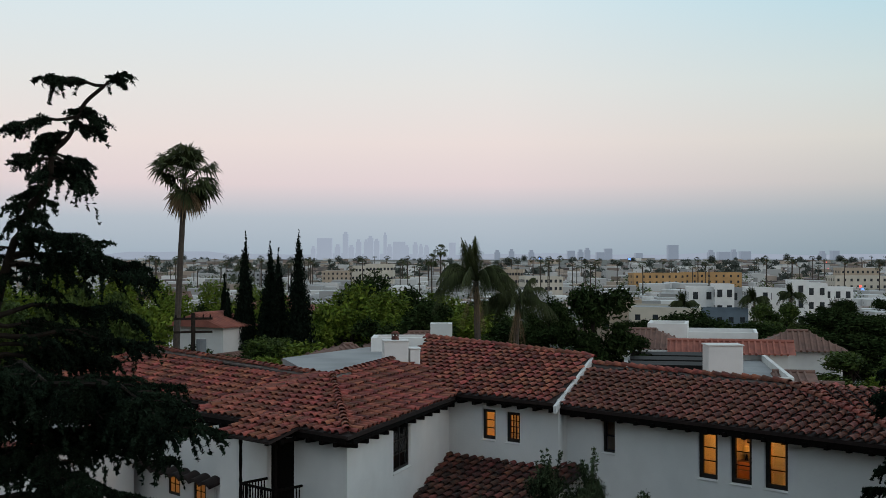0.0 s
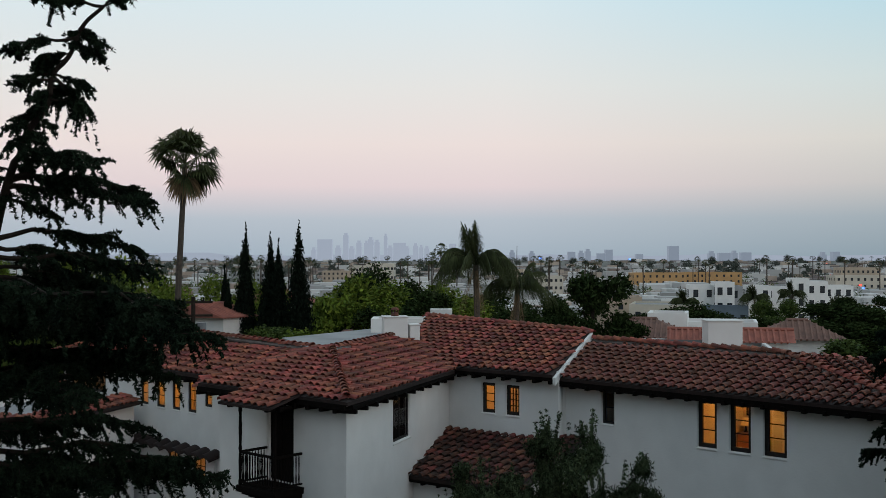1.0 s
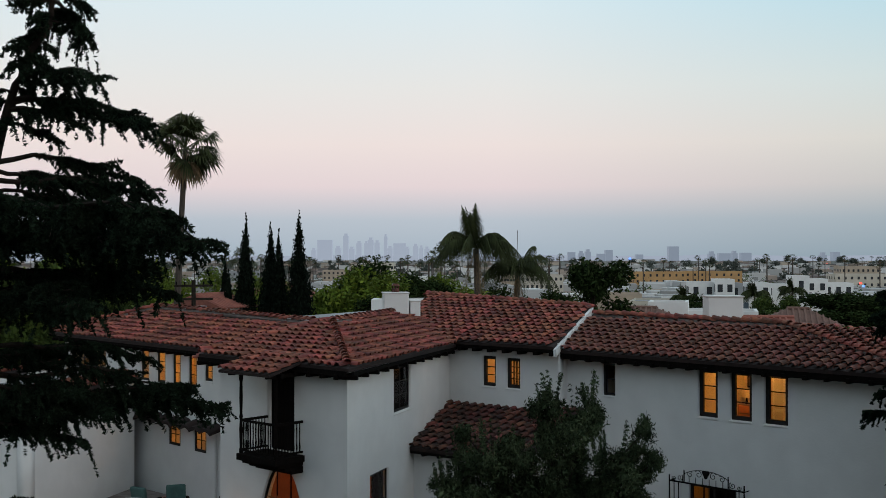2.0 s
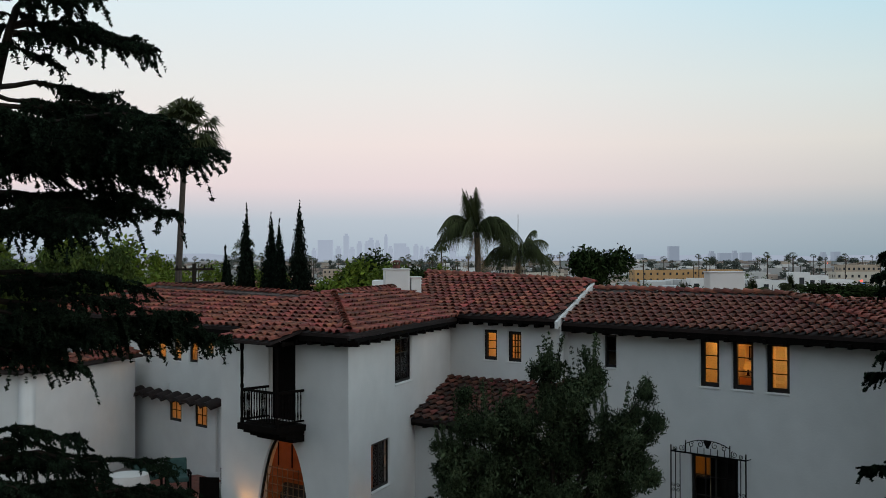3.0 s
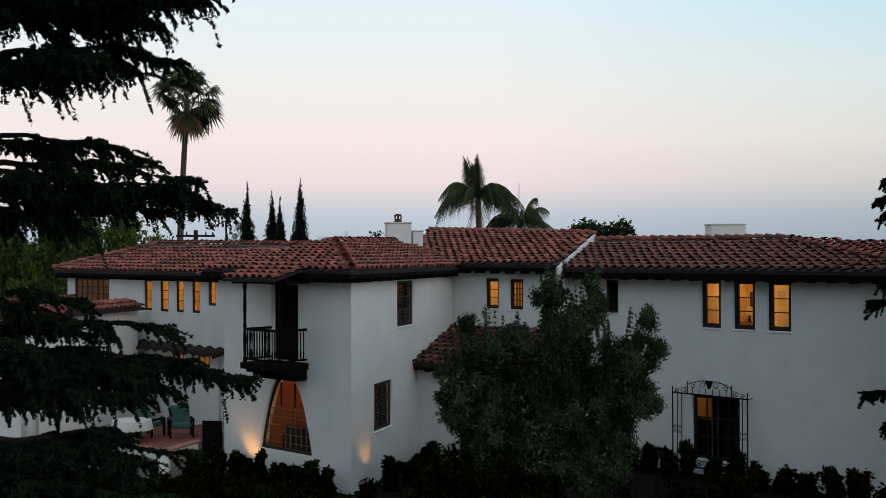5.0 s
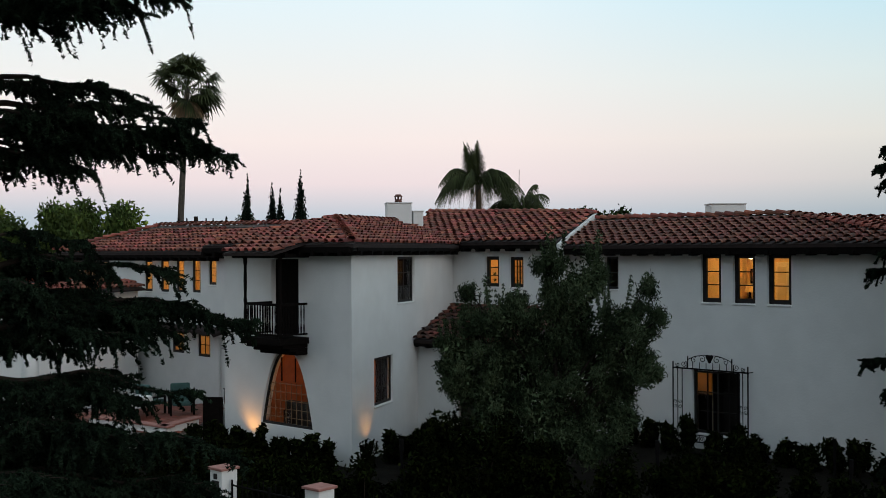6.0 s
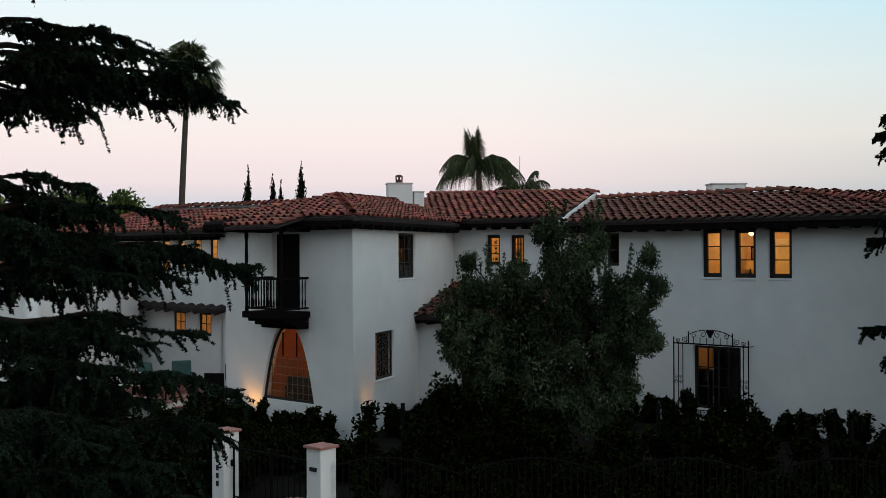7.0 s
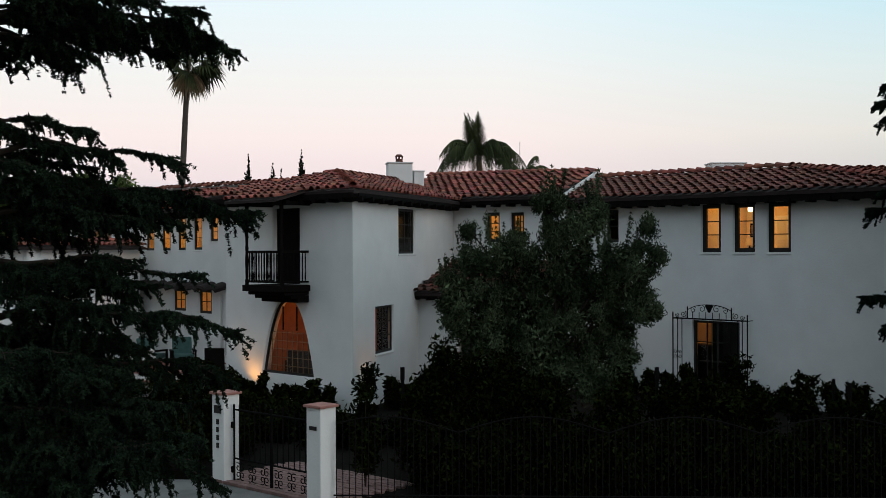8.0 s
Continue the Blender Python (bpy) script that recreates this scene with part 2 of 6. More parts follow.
def arch(s0, s1, z0, zt, n=28):
    """A parabolic arch outline."""
    c, h = (s0 + s1) / 2, (s1 - s0) / 2
    pts = [(s0, z0), (s1, z0)]
    for i in range(1, n):
        a = 1 - 2 * i / n
        x = math.copysign(abs(a) ** 0.8, a)
        pts.append((c + h * x, z0 + (zt - z0) * (1 - abs(x) ** 2.6)))
    return pts


def build_wall(name, w, z0, z1, holes, parent, material=None, thick=0.32, s0=0.0, s1=None, mitre=(0, 0)):
    """mitre: how far each end draws in for a metre of depth."""
    s1 = w.len if s1 is None else s1
    me = cut_plate([rect(s0, s1, z0, z1)] + holes, thick)
    for v in me.vertices:
        if v.co.x < s0 + 0.001:
            v.co.x -= v.co.z * mitre[0]
        elif v.co.x > s1 - 0.001:
            v.co.x += v.co.z * mitre[1]
    me.transform(w.m)
    return link(name, me, material or STUCCO, parent)


# ---- the house ----
house = thing("house", "white stucco two-storey house with red clay tile roofs", "house")
WR = Wall((3.887, 35.73), (12.1, 27.72))
WP = Wall((0.16, 37.9), (3.68, 35.2))
WW = Wall((-2.577, 29.576), (0.16, 37.7))
WF = Wall((-6.73, 33.27), (-2.577, 29.576))
WL = Wall((-15.6, 45.4), (-7.46, 37.1))
BASE = -0.5

R_WINS = [(4.97, 5.63, 4.06, 5.47), (6.02, 6.71, 4.06, 5.47), (7.08, 7.80, 4.06, 5.47)]
R_SMALL = (1.54, 2.04, 4.38, 5.40)
R_DOOR = (4.66, 6.22, 0.22, 2.06)
P_WINS = [(1.44, 2.00, 4.40, 5.41), (2.41, 2.97, 4.39, 5.39)]
W_UP, W_LOW = (3.45, 4.95, 4.05, 5.42), (1.59, 3.03, 1.20, 2.56)
F_DOOR = (2.20, 3.40, 3.20, 5.38)
F_ARCH = (1.68, 3.98, 0.60, 2.78)
L_FIVE = [(6.25, 6.82, 4.17, 5.33), (7.39, 7.98, 4.17, 5.35), (8.48, 9.01, 4.18, 5.36), (9.54, 10.08, 4.19, 5.37), (10.60, 11.08, 4.48, 5.38)]
L_FAR = (0.64, 3.55, 4.30, 5.34)
L_LOW = [(8.21, 9.01, 2.02, 2.80), (9.90, 10.68, 1.98, 2.80)]

build_wall("wall", WR, BASE, 5.78, [rect(*h) for h in R_WINS + [R_SMALL, R_DOOR]], house)
build_wall("wall", WP, BASE, 5.95, [rect(*h) for h in P_WINS], house, s1=WP.len + 0.0)
build_wall("wall", WW, BASE, 5.82, [rect(*W_UP), rect(*W_LOW)], house, s1=WW.len + 0.25, thick=0.18, mitre=(1.49, 0))
build_wall("wall", WF, BASE, 5.82, [rect(*F_DOOR), arch(*F_ARCH)], house, mitre=(0, 1.49))
build_wall("wall", WL, BASE, 5.66, [rect(*h) for h in L_FIVE + [L_FAR] + L_LOW], house, s1=WL.len + 1.2, thick=0.12)
# returns and back walls that close the house
for p, q, z in (((3.68, 35.2), (4.15, 35.82), 5.9), ((12.1, 27.72), (19.5, 26.9), 5.7), ((-7.0, 37.5), (-6.73, 33.27), 5.8),
                ((-11.6, 49.5), (-15.6, 45.4), 5.6), ((19.5, 26.9), (20.2, 33.5), 5.7), ((20.2, 33.5), (13.5, 38.3), 5.7),
                ((13.5, 38.3), (3.0, 48.8), 5.7), ((3.0, 48.8), (-3.4, 53.3), 5.7), ((-3.4, 53.3), (-6.9, 47.4), 5.7), ((-6.9, 47.4), (-11.6, 49.5), 5.6)):
    wl_ = Wall(p, q)
    build_wall("wall", wl_, BASE, z, [], house, thick=0.28, s0=0.004, s1=wl_.len - 0.004)


def window(w, h, cols, rows, recess=0.14, bar=0.075, mull=0.03, sill=True, label="", split=0, deep=0.07):
    """A steel casement in a hole: frame with glazing bars, panes and a sloped plaster sill."""
    s0, s1, z0, z1 = h
    bm = bmesh.new()
    c, zc, W, H = (s0 + s1) / 2, (z0 + z1) / 2, s1 - s0, z1 - z0
    y = -recess
    for a, b, sx, sz in ((c, z0 + bar / 2, W, bar), (c, z1 - bar / 2, W, bar), (s0 + bar / 2, zc, bar, H - 2 * bar), (s1 - bar / 2, zc, bar, H - 2 * bar)):
        add_box(bm, w.stand(a, y, b), sx, deep, sz)
    fr = part("window", bm, FRAME, house, label or "black painted casement window")
    iw, ih = W - 2 * bar, H - 2 * bar
    for i in range(1, cols):
        k = mull * (2.2 if split and i % split == 0 else 1)
        bm = bmesh.new()
        add_box(bm, w.stand(s0 + bar + iw * i / cols, y - 0.005, zc), k, 0.64 * deep, ih - 0.004)
        part("glazing_bar", bm, FRAME, fr)
    for j in range(1, rows):
        bm = bmesh.new()
        add_box(bm, w.stand(c, y - 0.009, z0 + bar + ih * j / rows), iw - 0.004, 0.5 * deep, mull)
        part("glazing_bar", bm, FRAME, fr)
    bm = bmesh.new()
    add_box(bm, w.stand(c, y - 0.012, zc), iw, 0.006, ih)
    g = part("pane", bm, GLASS, fr)
    g.visible_shadow = False
    if sill:
        bm = bmesh.new()
        add_box(bm, w.stand(c, -0.035, z0 - 0.03) @ pose(0, 0, 0, 10), W + 0.02, 0.12, 0.05, 0.015)
        part("sill", bm, STUCCO, fr)
    return fr


for h in R_WINS:
    window(WR, h, 1, 3, bar=0.125)
window(WR, R_SMALL, 1, 2)
window(WR, R_DOOR, 4, 3, split=2)
for h in P_WINS:
    window(WP, h, 1 if h is P_WINS[0] else 3, 3 if h is P_WINS[0] else 4, bar=0.11, mull=0.024)
window(WW, W_UP, 2, 3, split=1, recess=0.10, deep=0.03)
window(WW, W_LOW, 2, 3, split=1, recess=0.08, deep=0.03, mull=0.025)
for h in L_FIVE:
    window(WL, h, 1, 3, recess=0.06, mull=0.02, bar=0.085, deep=0.04)
window(WL, L_FAR, 6, 3, split=2, recess=0.05, mull=0.04, bar=0.11, deep=0.04)
for h in L_LOW:
    window(WL, h, 2, 2, recess=0.05, sill=False, bar=0.09, mull=0.025, deep=0.04)


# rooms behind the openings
# darkness of unlit rooms, painted as a near-black lining
DIM_IN = mat('unlit_interior', (0.014, 0.010, 0.008), (0.009, 0.007, 0.006), 0.6, 3)
def room(poly, z0, z1, wallmat=PLASTER_IN, floormat=FLOOR_IN, free=1):
    """A closed room: the first sides of the plan lie along the outer walls and stay open."""
    pts = [Vector(p) for p in poly]
    bm = bmesh.new()
    lo = [bm.verts.new((p.x, p.y, z0)) for p in pts]
    hi = [bm.verts.new((p.x, p.y, z1)) for p in pts]
    for i in range(free, len(pts)):
        j = (i + 1) % len(pts)
        bm.faces.new((lo[i], lo[j], hi[j], hi[i]))
    bm.faces.new(hi)
    part("room_lining", bm, wallmat, house)
    bm = bmesh.new()
    bm.faces.new([bm.verts.new((p.x, p.y, z0 + 0.004)) for p in pts])
    part("room_floor", bm, floormat, house)


def bulb(p, watts, colour=(1.0, 0.47, 0.10), r=0.09):
    li = bpy.data.lights.new("room_lamp", "POINT")
    li.energy, li.color, li.shadow_soft_size = 0.62 * watts, colour, r
    o = new("room_lamp", li)
    o.location = p
    return o


def pendant(p, watts, ceiling):
    """A glass globe on a rod from the ceiling, with its light."""
    t = thing("pendant_lamp", "lit globe lamp hanging on a dark rod", "lamp", at=(p[0], p[1], ceiling))
    bm = bmesh.new()
    bmesh.ops.create_uvsphere(bm, u_segments=16, v_segments=10, radius=0.08)
    g = part("globe", bm, BULB, t, smooth=True)
    g.location = (0, 0, p[2] - ceiling)
    g.visible_shadow = False
    bm = bmesh.new()
    tube(bm, [(0, 0, p[2] - ceiling + 0.075), (0, 0, 0)], 0.012)
    part("rod", bm, DARKWOOD, t)
    bulb(p, watts)


BULB = glow("lit_globe", (1.0, 0.72, 0.35), 6.0)


def box_room(w, s0, s1, d, z0, z1, t=0.33, **k):
    room([w.at(s0, -t, 0), w.at(s1, -t, 0), w.at(s1, -d, 0), w.at(s0, -d, 0)], z0, z1, **k)


box_room(WR, 4.3, 8.6, 3.9, 3.2, 5.70)
box_room(WR, 0.6, 3.0, 2.8, 3.2, 5.70)
box_room(WR, 3.0, 5.12, 3.6, -0.25, 2.9)
# shallow near-black room added so that the right panes look unlit
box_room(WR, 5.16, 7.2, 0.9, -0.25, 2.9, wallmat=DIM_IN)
box_room(WP, 0.9, 4.0, 2.8, 3.3, 5.85)
box_room(WL, 5.7, 11.5, 2.6, 3.2, 5.60, t=0.125)
box_room(WL, 0.35, 4.4, 2.6, 3.2, 5.60, t=0.125)
box_room(WL, 7.6, 11.4, 2.6, 0.5, 3.0, t=0.125)
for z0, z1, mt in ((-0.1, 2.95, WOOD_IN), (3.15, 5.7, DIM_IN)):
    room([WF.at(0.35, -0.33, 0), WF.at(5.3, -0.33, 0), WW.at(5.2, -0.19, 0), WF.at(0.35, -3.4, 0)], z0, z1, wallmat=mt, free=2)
pendant(WR.at(5.15, -2.6, 5.38), 44 * LAMPS, 5.70)
bulb(WR.at(6.9, -1.8, 5.2), 34 * LAMPS)
bulb(WR.at(4.2, -2.6, 2.3), 11 * LAMPS)
bulb(WP.at(2.2, -1.7, 5.2), 42 * LAMPS)
for s in (6.8, 8.6, 10.4):
    bulb(WL.at(s, -1.5, 5.0), 26 * LAMPS)
bulb(WL.at(2.4, -1.6, 5.1), 9 * LAMPS)
bulb(WL.at(9.4, -1.4, 2.6), 34 * LAMPS)
bulb(WF.at(2.6, -2.2, 2.5), 44 * LAMPS, (1.0, 0.42, 0.09))


# bookcase added as a dark blocker; only the left pane keeps its lamplight
bc = thing("bookcase", "tall dark blocker added inside a window against the lamplight", "bookcase")
box("body", WW.stand(3.75, -0.40, 1.35), 1.5, 0.28, 2.6, DARKWOOD, bc)
for k in range(4):
    box("shelf", WW.stand(3.75, -0.25, 0.4 + 0.55 * k), 1.4, 0.02, 0.04, DIM_IN, bc)
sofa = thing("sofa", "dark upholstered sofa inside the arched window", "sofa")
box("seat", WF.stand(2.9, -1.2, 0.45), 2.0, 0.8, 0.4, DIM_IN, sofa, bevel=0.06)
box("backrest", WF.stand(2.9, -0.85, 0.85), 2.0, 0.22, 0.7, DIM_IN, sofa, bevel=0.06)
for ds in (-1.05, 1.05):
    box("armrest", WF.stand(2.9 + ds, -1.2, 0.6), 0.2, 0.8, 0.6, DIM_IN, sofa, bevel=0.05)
# what shows of the lit bedroom: a picture, a low chest, daylight painted as pale door panels
pic = thing("picture", "dark framed picture on the bedroom wall", "picture")
box("frame", WR.stand(4.8, -3.86, 4.75), 0.7, 0.04, 0.45, DARKWOOD, pic)
box("canvas", WR.stand(4.8, -3.835, 4.75), 0.6, 0.02, 0.35, FLOOR_IN, pic)
idoor = thing("inner_door", "inner door with daylight painted as pale panels", "door")
box("leaf", WR.stand(5.75, -3.86, 4.2), 0.85, 0.05, 2.0, STUCCO, idoor)
for z in (3.6, 4.2, 4.8):
    for ds in (-0.2, 0.2):
        box("panel", WR.stand(5.75 + ds, -3.83, z), 0.3, 0.02, 0.5, STUCCO_OLD, idoor)
chest = thing("chest_of_drawers", "brown wooden chest under the picture", "chest")
box("body", WR.stand(4.85, -3.55, 3.62), 0.9, 0.5, 0.84, FLOOR_IN, chest)
for k in range(3):
    box("drawer", WR.stand(4.85, -3.29, 3.36 + 0.27 * k), 0.8, 0.02, 0.23, WOOD_IN, chest)
tl = thing("table_lamp", "small table lamp with a cream shade", "lamp", at=WR.at(4.62, -3.5, 4.045))
bm = bmesh.new()
tube(bm, [(0, 0, 0), (0, 0, 0.05), (0, 0, 0.25)], 0.07, 0.02, 10)
part("stem", bm, DARKWOOD, tl)
bm = bmesh.new()
tube(bm, [(0, 0, 0.22), (0, 0, 0.45)], 0.17, 0.1, 14)
part("shade", bm, PLASTER_IN, tl)


# ---- tiled roofs ----
def tile_mesh(name, length=0.47, r=0.108, n=6):
    """A tapered half-barrel tile, its wide end at y = 0, with thickness."""
    bm = bmesh.new()
    rows = []
    for y, k, lift in ((0, 1.0, 0.06), (length, 0.80, 0.0)):
        for th in (0, 0.018):
            rows.append([bm.verts.new((math.cos(math.pi * i / n) * (r * k - th), y, math.sin(math.pi * i / n) * (r * k - th) * 0.92 + lift)) for i in range(n + 1)])
    for a, b, f in ((0, 2, False), (1, 0, False)):
        for i in range(n):
            bm.faces.new((rows[a][i], rows[a][i + 1], rows[b][i + 1], rows[b][i]))
    me = bpy.data.meshes.new(name)
    bmesh.ops.recalc_face_normals(bm, faces=bm.faces)
    bm.to_mesh(me)
    bm.free()
    return me


TILE_ME = tile_mesh("roof_tile")
TILE_ME.materials.append(TILE)
TV = np.array([v.co[:] for v in TILE_ME.vertices])
TF = [tuple(p.vertices) for p in TILE_ME.polygons]
STEP_U, STEP_V = 0.325, 0.395
LATER = []


def inside(p, poly):
    c = False
    for (x0, y0), (x1, y1) in zip(poly, poly[1:] + poly[:1]):
        if (y0 > p[1]) != (y1 > p[1]) and p[0] < (x1 - x0) * (p[1] - y0) / (y1 - y0) + x0:
            c = not c
    return c


def joined_tiles(name, mats, parent, label="", material=None):
    if not mats:
        return None
    vs, fs = [], []
    for m in mats:
        a = np.array(m)
        k = len(vs) * len(TV)
        vs.append(TV @ a[:3, :3].T + a[:3, 3])
        fs += [tuple(i + k for i in f) for f in TF]
    me = bpy.data.meshes.new(name)
    me.from_pydata(np.concatenate(vs).tolist(), [], fs)
    ob = link(name, me, material or TILE_S, parent, label)
    ob["kind"] = "stuff"
    return ob


def slope(e0, e1, zs, plan, single=0, parent=None, thick=0.10, stepu=STEP_U, rough_=1.0, heights=None, dark_tiles=False):
    """A roof slope: eave from e0 to e1 (left to right from outside), zs = (eave height, rise a metre), plan = its corners. Tiles run up it."""
    e0, e1 = Vector((*e0, 0)), Vector((*e1, 0))
    u = (e1 - e0).normalized()
    up = Vector((-u.y, u.x, 0))
    g = zs[1]
    pts = [Vector((*p, 0)) for p in plan]
    z = lambda p: zs[0] + g * (p - e0).dot(up)
    poly = [Vector((p.x, p.y, heights[i] if heights else z(p))) for i, p in enumerate(pts)]
    bm = bmesh.new()
    prism(bm, poly, (0, 0, -thick))
    ob = part("roof", bm, PAN, parent or house, "red clay barrel tile roof slope")
    v = (up + Vector((0, 0, g))).normalized()
    if heights:
        u = (poly[1] - poly[0]).normalized()
        v = u.cross(poly[-1] - poly[0]).normalized().cross(u)
    n = u.cross(v)
    flat = [((p - poly[0]).dot(u), (p - poly[0]).dot(v)) for p in poly]
    o = poly[0]
    a0, a1 = min(f[0] for f in flat), max(f[0] for f in flat)
    b0, b1 = min(f[1] for f in flat), max(f[1] for f in flat)
    mats = []
    for i in range(int((a1 - a0) / stepu) + 1):
        wob = random.gauss(0, 0.012)
        for j in range(int((b1 - b0) / STEP_V) + 1):
            a, b = a0 + (i + 0.5) * stepu, b0 + j * STEP_V
            if not inside((a, b + 0.2), flat):
                continue
            q = o + u * (a + wob + random.gauss(0, 0.008) * rough_) + v * (b - 0.05 + random.gauss(0, 0.018) * rough_) + n * (0.012 + random.gauss(0, 0.006) * rough_)
            m = Matrix(((u.x, v.x, n.x, q.x), (u.y, v.y, n.y, q.y), (u.z, v.z, n.z, q.z), (0, 0, 0, 1)))
            mats.append(m @ pose(0, 0, 0, random.gauss(0, 0.8), random.gauss(0, 2.0), random.gauss(0, 1.8)))
    if single:
        LATER.append((ob, mats[:single]))
    joined_tiles("tiles", mats[single:], ob, material=TILE_D if dark_tiles else TILE_O if single else None)
    return ob


def ridge(a, b, parent=None, r=0.125, step=0.36, mortar=True):
    """A run of overlapping ridge tiles from a to b on a bed of mortar."""
    a, b = Vector(a), Vector(b)
    d = (b - a).normalized()
    s = d.cross(Vector((0, 0, 1))).normalized()
    n = s.cross(d)
    mats = []
    k = int((b - a).length / step)
    for i in range(k + 1):
        q = a + d * (step * i) + n * (0.03 + random.gauss(0, 0.006))
        m = Matrix(((s.x, d.x, n.x, q.x), (s.y, d.y, n.y, q.y), (s.z, d.z, n.z, q.z), (0, 0, 0, 1)))
        mats.append(m @ Matrix.Scale(r / 0.108, 4) @ pose(0, 0, 0, 0, 0, random.gauss(0, 2.5)))
    ob = joined_tiles("ridge_tiles", mats, parent or house, "run of clay ridge tiles")
    bm = bmesh.new()
    tube(bm, [a + d * 0.15 - Vector((0, 0, 0.04)), b - Vector((0, 0, 0.04))], r * 0.72, n=8)
    part("mortar_bed", bm, MORTAR, ob)
    return ob


def xy(v):
    return (v.x, v.y)


CORNER = (-2.50, 29.05)
HIP = (-3.58, 35.65)
# right wing, with the hip to the far wing
slope(xy(WR.at(-0.1, 0.45, 0)), xy(WR.at(11.9, 0.45, 0)), (5.74, 0.235), [xy(WR.at(-0.05, 0.45, 0)), xy(WR.at(11.95, 0.45, 0)), (10.5, 33.6), (5.05, 39.0)], single=300)
slope(xy(WR.at(11.95, 0.45, 0)), (19.8, 26.3), (5.74, 0.19), [xy(WR.at(11.95, 0.45, 0)), (19.8, 26.3), (19.3, 30.8), (10.5, 33.6)], heights=(5.74, 5.6, 6.2, 6.62))
slope((20.3, 34.5), (13.7, 38.7), (5.7, 0.25), [(20.3, 34.5), (13.7, 38.7), (10.5, 33.6), (19.3, 30.8)], heights=(5.5, 5.5, 6.58, 6.2))
slope((13.7, 38.7), (3.2, 49.2), (5.7, 0.24), [(13.7, 38.7), (3.2, 49.2), (-0.64, 45.2), (5.25, 39.3), (10.5, 33.6)], heights=(5.55, 5.55, 7.0, 6.7, 6.58))
# middle
slope(xy(WP.at(0, 0.42, 0)), xy(WP.at(5, 0.42, 0)), (5.88, 0.225), [xy(WP.at(0.1, 0.42, 0)), xy(WP.at(4.5, 0.42, 0)), (5.25, 39.3), (-0.64, 45.2), (-1.05, 42.0)])
# corner wing
slope(CORNER, xy(WW.at(8.6, 0.42, 0)), (5.78, 0.25), [CORNER, xy(WW.at(8.5, 0.42, 0)), (0.6, 39.6), (-0.4, 42.4), (-1.85, 40.6), HIP])
slope((-7.45, 33.55), CORNER, (5.78, 0.205), [(-7.45, 33.55), CORNER, HIP])
slope(xy(WL.at(11.9, 0.4, 0)), (-7.45, 33.55), (5.60, 0.28), [xy(WL.at(11.7, 0.4, 0)), (-7.45, 33.55), HIP, (-4.6, 37.7)])
# left wing
slope(xy(WL.at(-0.6, 0.4, 0)), xy(WL.at(11.7, 0.4, 0)), (5.60, 0.30), [xy(WL.at(-0.35, 0.4, 0)), xy(WL.at(12.3, 0.4, 0)), (-3.9, 36.6), (-11.84, 45.35)])
slope((-11.4, 50.3), xy(WL.at(-0.55, 0.4, 0)), (5.60, 0.24), [(-11.4, 50.3), xy(WL.at(-0.55, 0.4, 0)), (-11.84, 45.35)])
slope((-6.7, 47.0), (-11.4, 50.3), (5.60, 0.26), [(-6.7, 47.0), (-11.4, 50.3), (-11.84, 45.35), (-3.9, 36.6)], heights=(5.5, 5.5, 6.6, 6.4))


def hz(p, z):
    return (p[0], p[1], z)


ridge((5.25, 39.2, 6.66), (10.4, 33.75, 6.63))
ridge((-0.64, 45.1, 7.14), (5.2, 39.35, 6.9))
ridge(hz(xy(WR.at(11.85, 0.4, 0)), 5.80), (10.45, 33.6, 6.63), r=0.118)
ridge((-2.55, 29.35, 5.84), (-3.58, 35.6, 6.62), r=0.118)
ridge((-7.4, 33.6, 5.80), (-3.66, 35.6, 6.60), r=0.118)
ridge((-3.58, 35.65, 6.62), (-1.85, 40.6, 6.66), r=0.118)
ridge((-3.9, 36.7, 6.50), (-11.8, 45.35, 6.66), r=0.118)
ridge(hz(xy(WL.at(-0.5, 0.36, 0)), 5.64), (-11.84, 45.35, 6.64), r=0.118)
# white verge between the middle and the right wing
bm = bmesh.new()
va, vb = WP.at(4.52, 0.44, 5.80), Vector((5.27, 39.3, 6.92))
prism(bm, [va, va + WR.u * 0.11, vb + WR.u * 0.11, vb], (0, 0, -0.24))
part("verge", bm, STUCCO, house, "white plaster verge band")


def eave(w, s0, s1, o, z, rafters=0.0, depth=0.2):
    """A dark fascia under the tile edge, a boarded soffit and rafter tails."""
    bm = bmesh.new()
    add_box(bm, w.stand((s0 + s1) / 2, o - 0.05, z - 0.09), s1 - s0, 0.05, depth)
    part("fascia", bm, DARKWOOD, house)
    bm = bmesh.new()
    add_box(bm, w.stand((s0 + s1) / 2, o / 2 - 0.04, z - 0.15), s1 - s0 - 0.01, o - 0.07, 0.04)
    part("soffit", bm, DARKWOOD, house)
    if rafters:
        k = int((s1 - s0) / rafters)
        for i in range(k + 1):
            box("rafter_tail", w.stand(s0 + 0.1 + i * rafters, o / 2 + 0.02, z - 0.19), 0.10, o + 0.03, 0.13, DARKWOOD, house, bevel=0)


# right wing: the deep black fascia also stands for the eave's shadow
eave(WR, 0.0, 11.9, 0.45, 5.68, 0.6, 0.26)
eave(WP, 0.1, 4.45, 0.42, 5.83, 0.6, 0.12)
eave(WW, -0.45, 8.4, 0.42, 5.73, 0.75, 0.10)
eave(WF, -0.6, 5.9, 0.42, 5.72, 0.55, 0.15)
eave(WL, -0.3, 11.55, 0.4, 5.55, 0.6, 0.13)


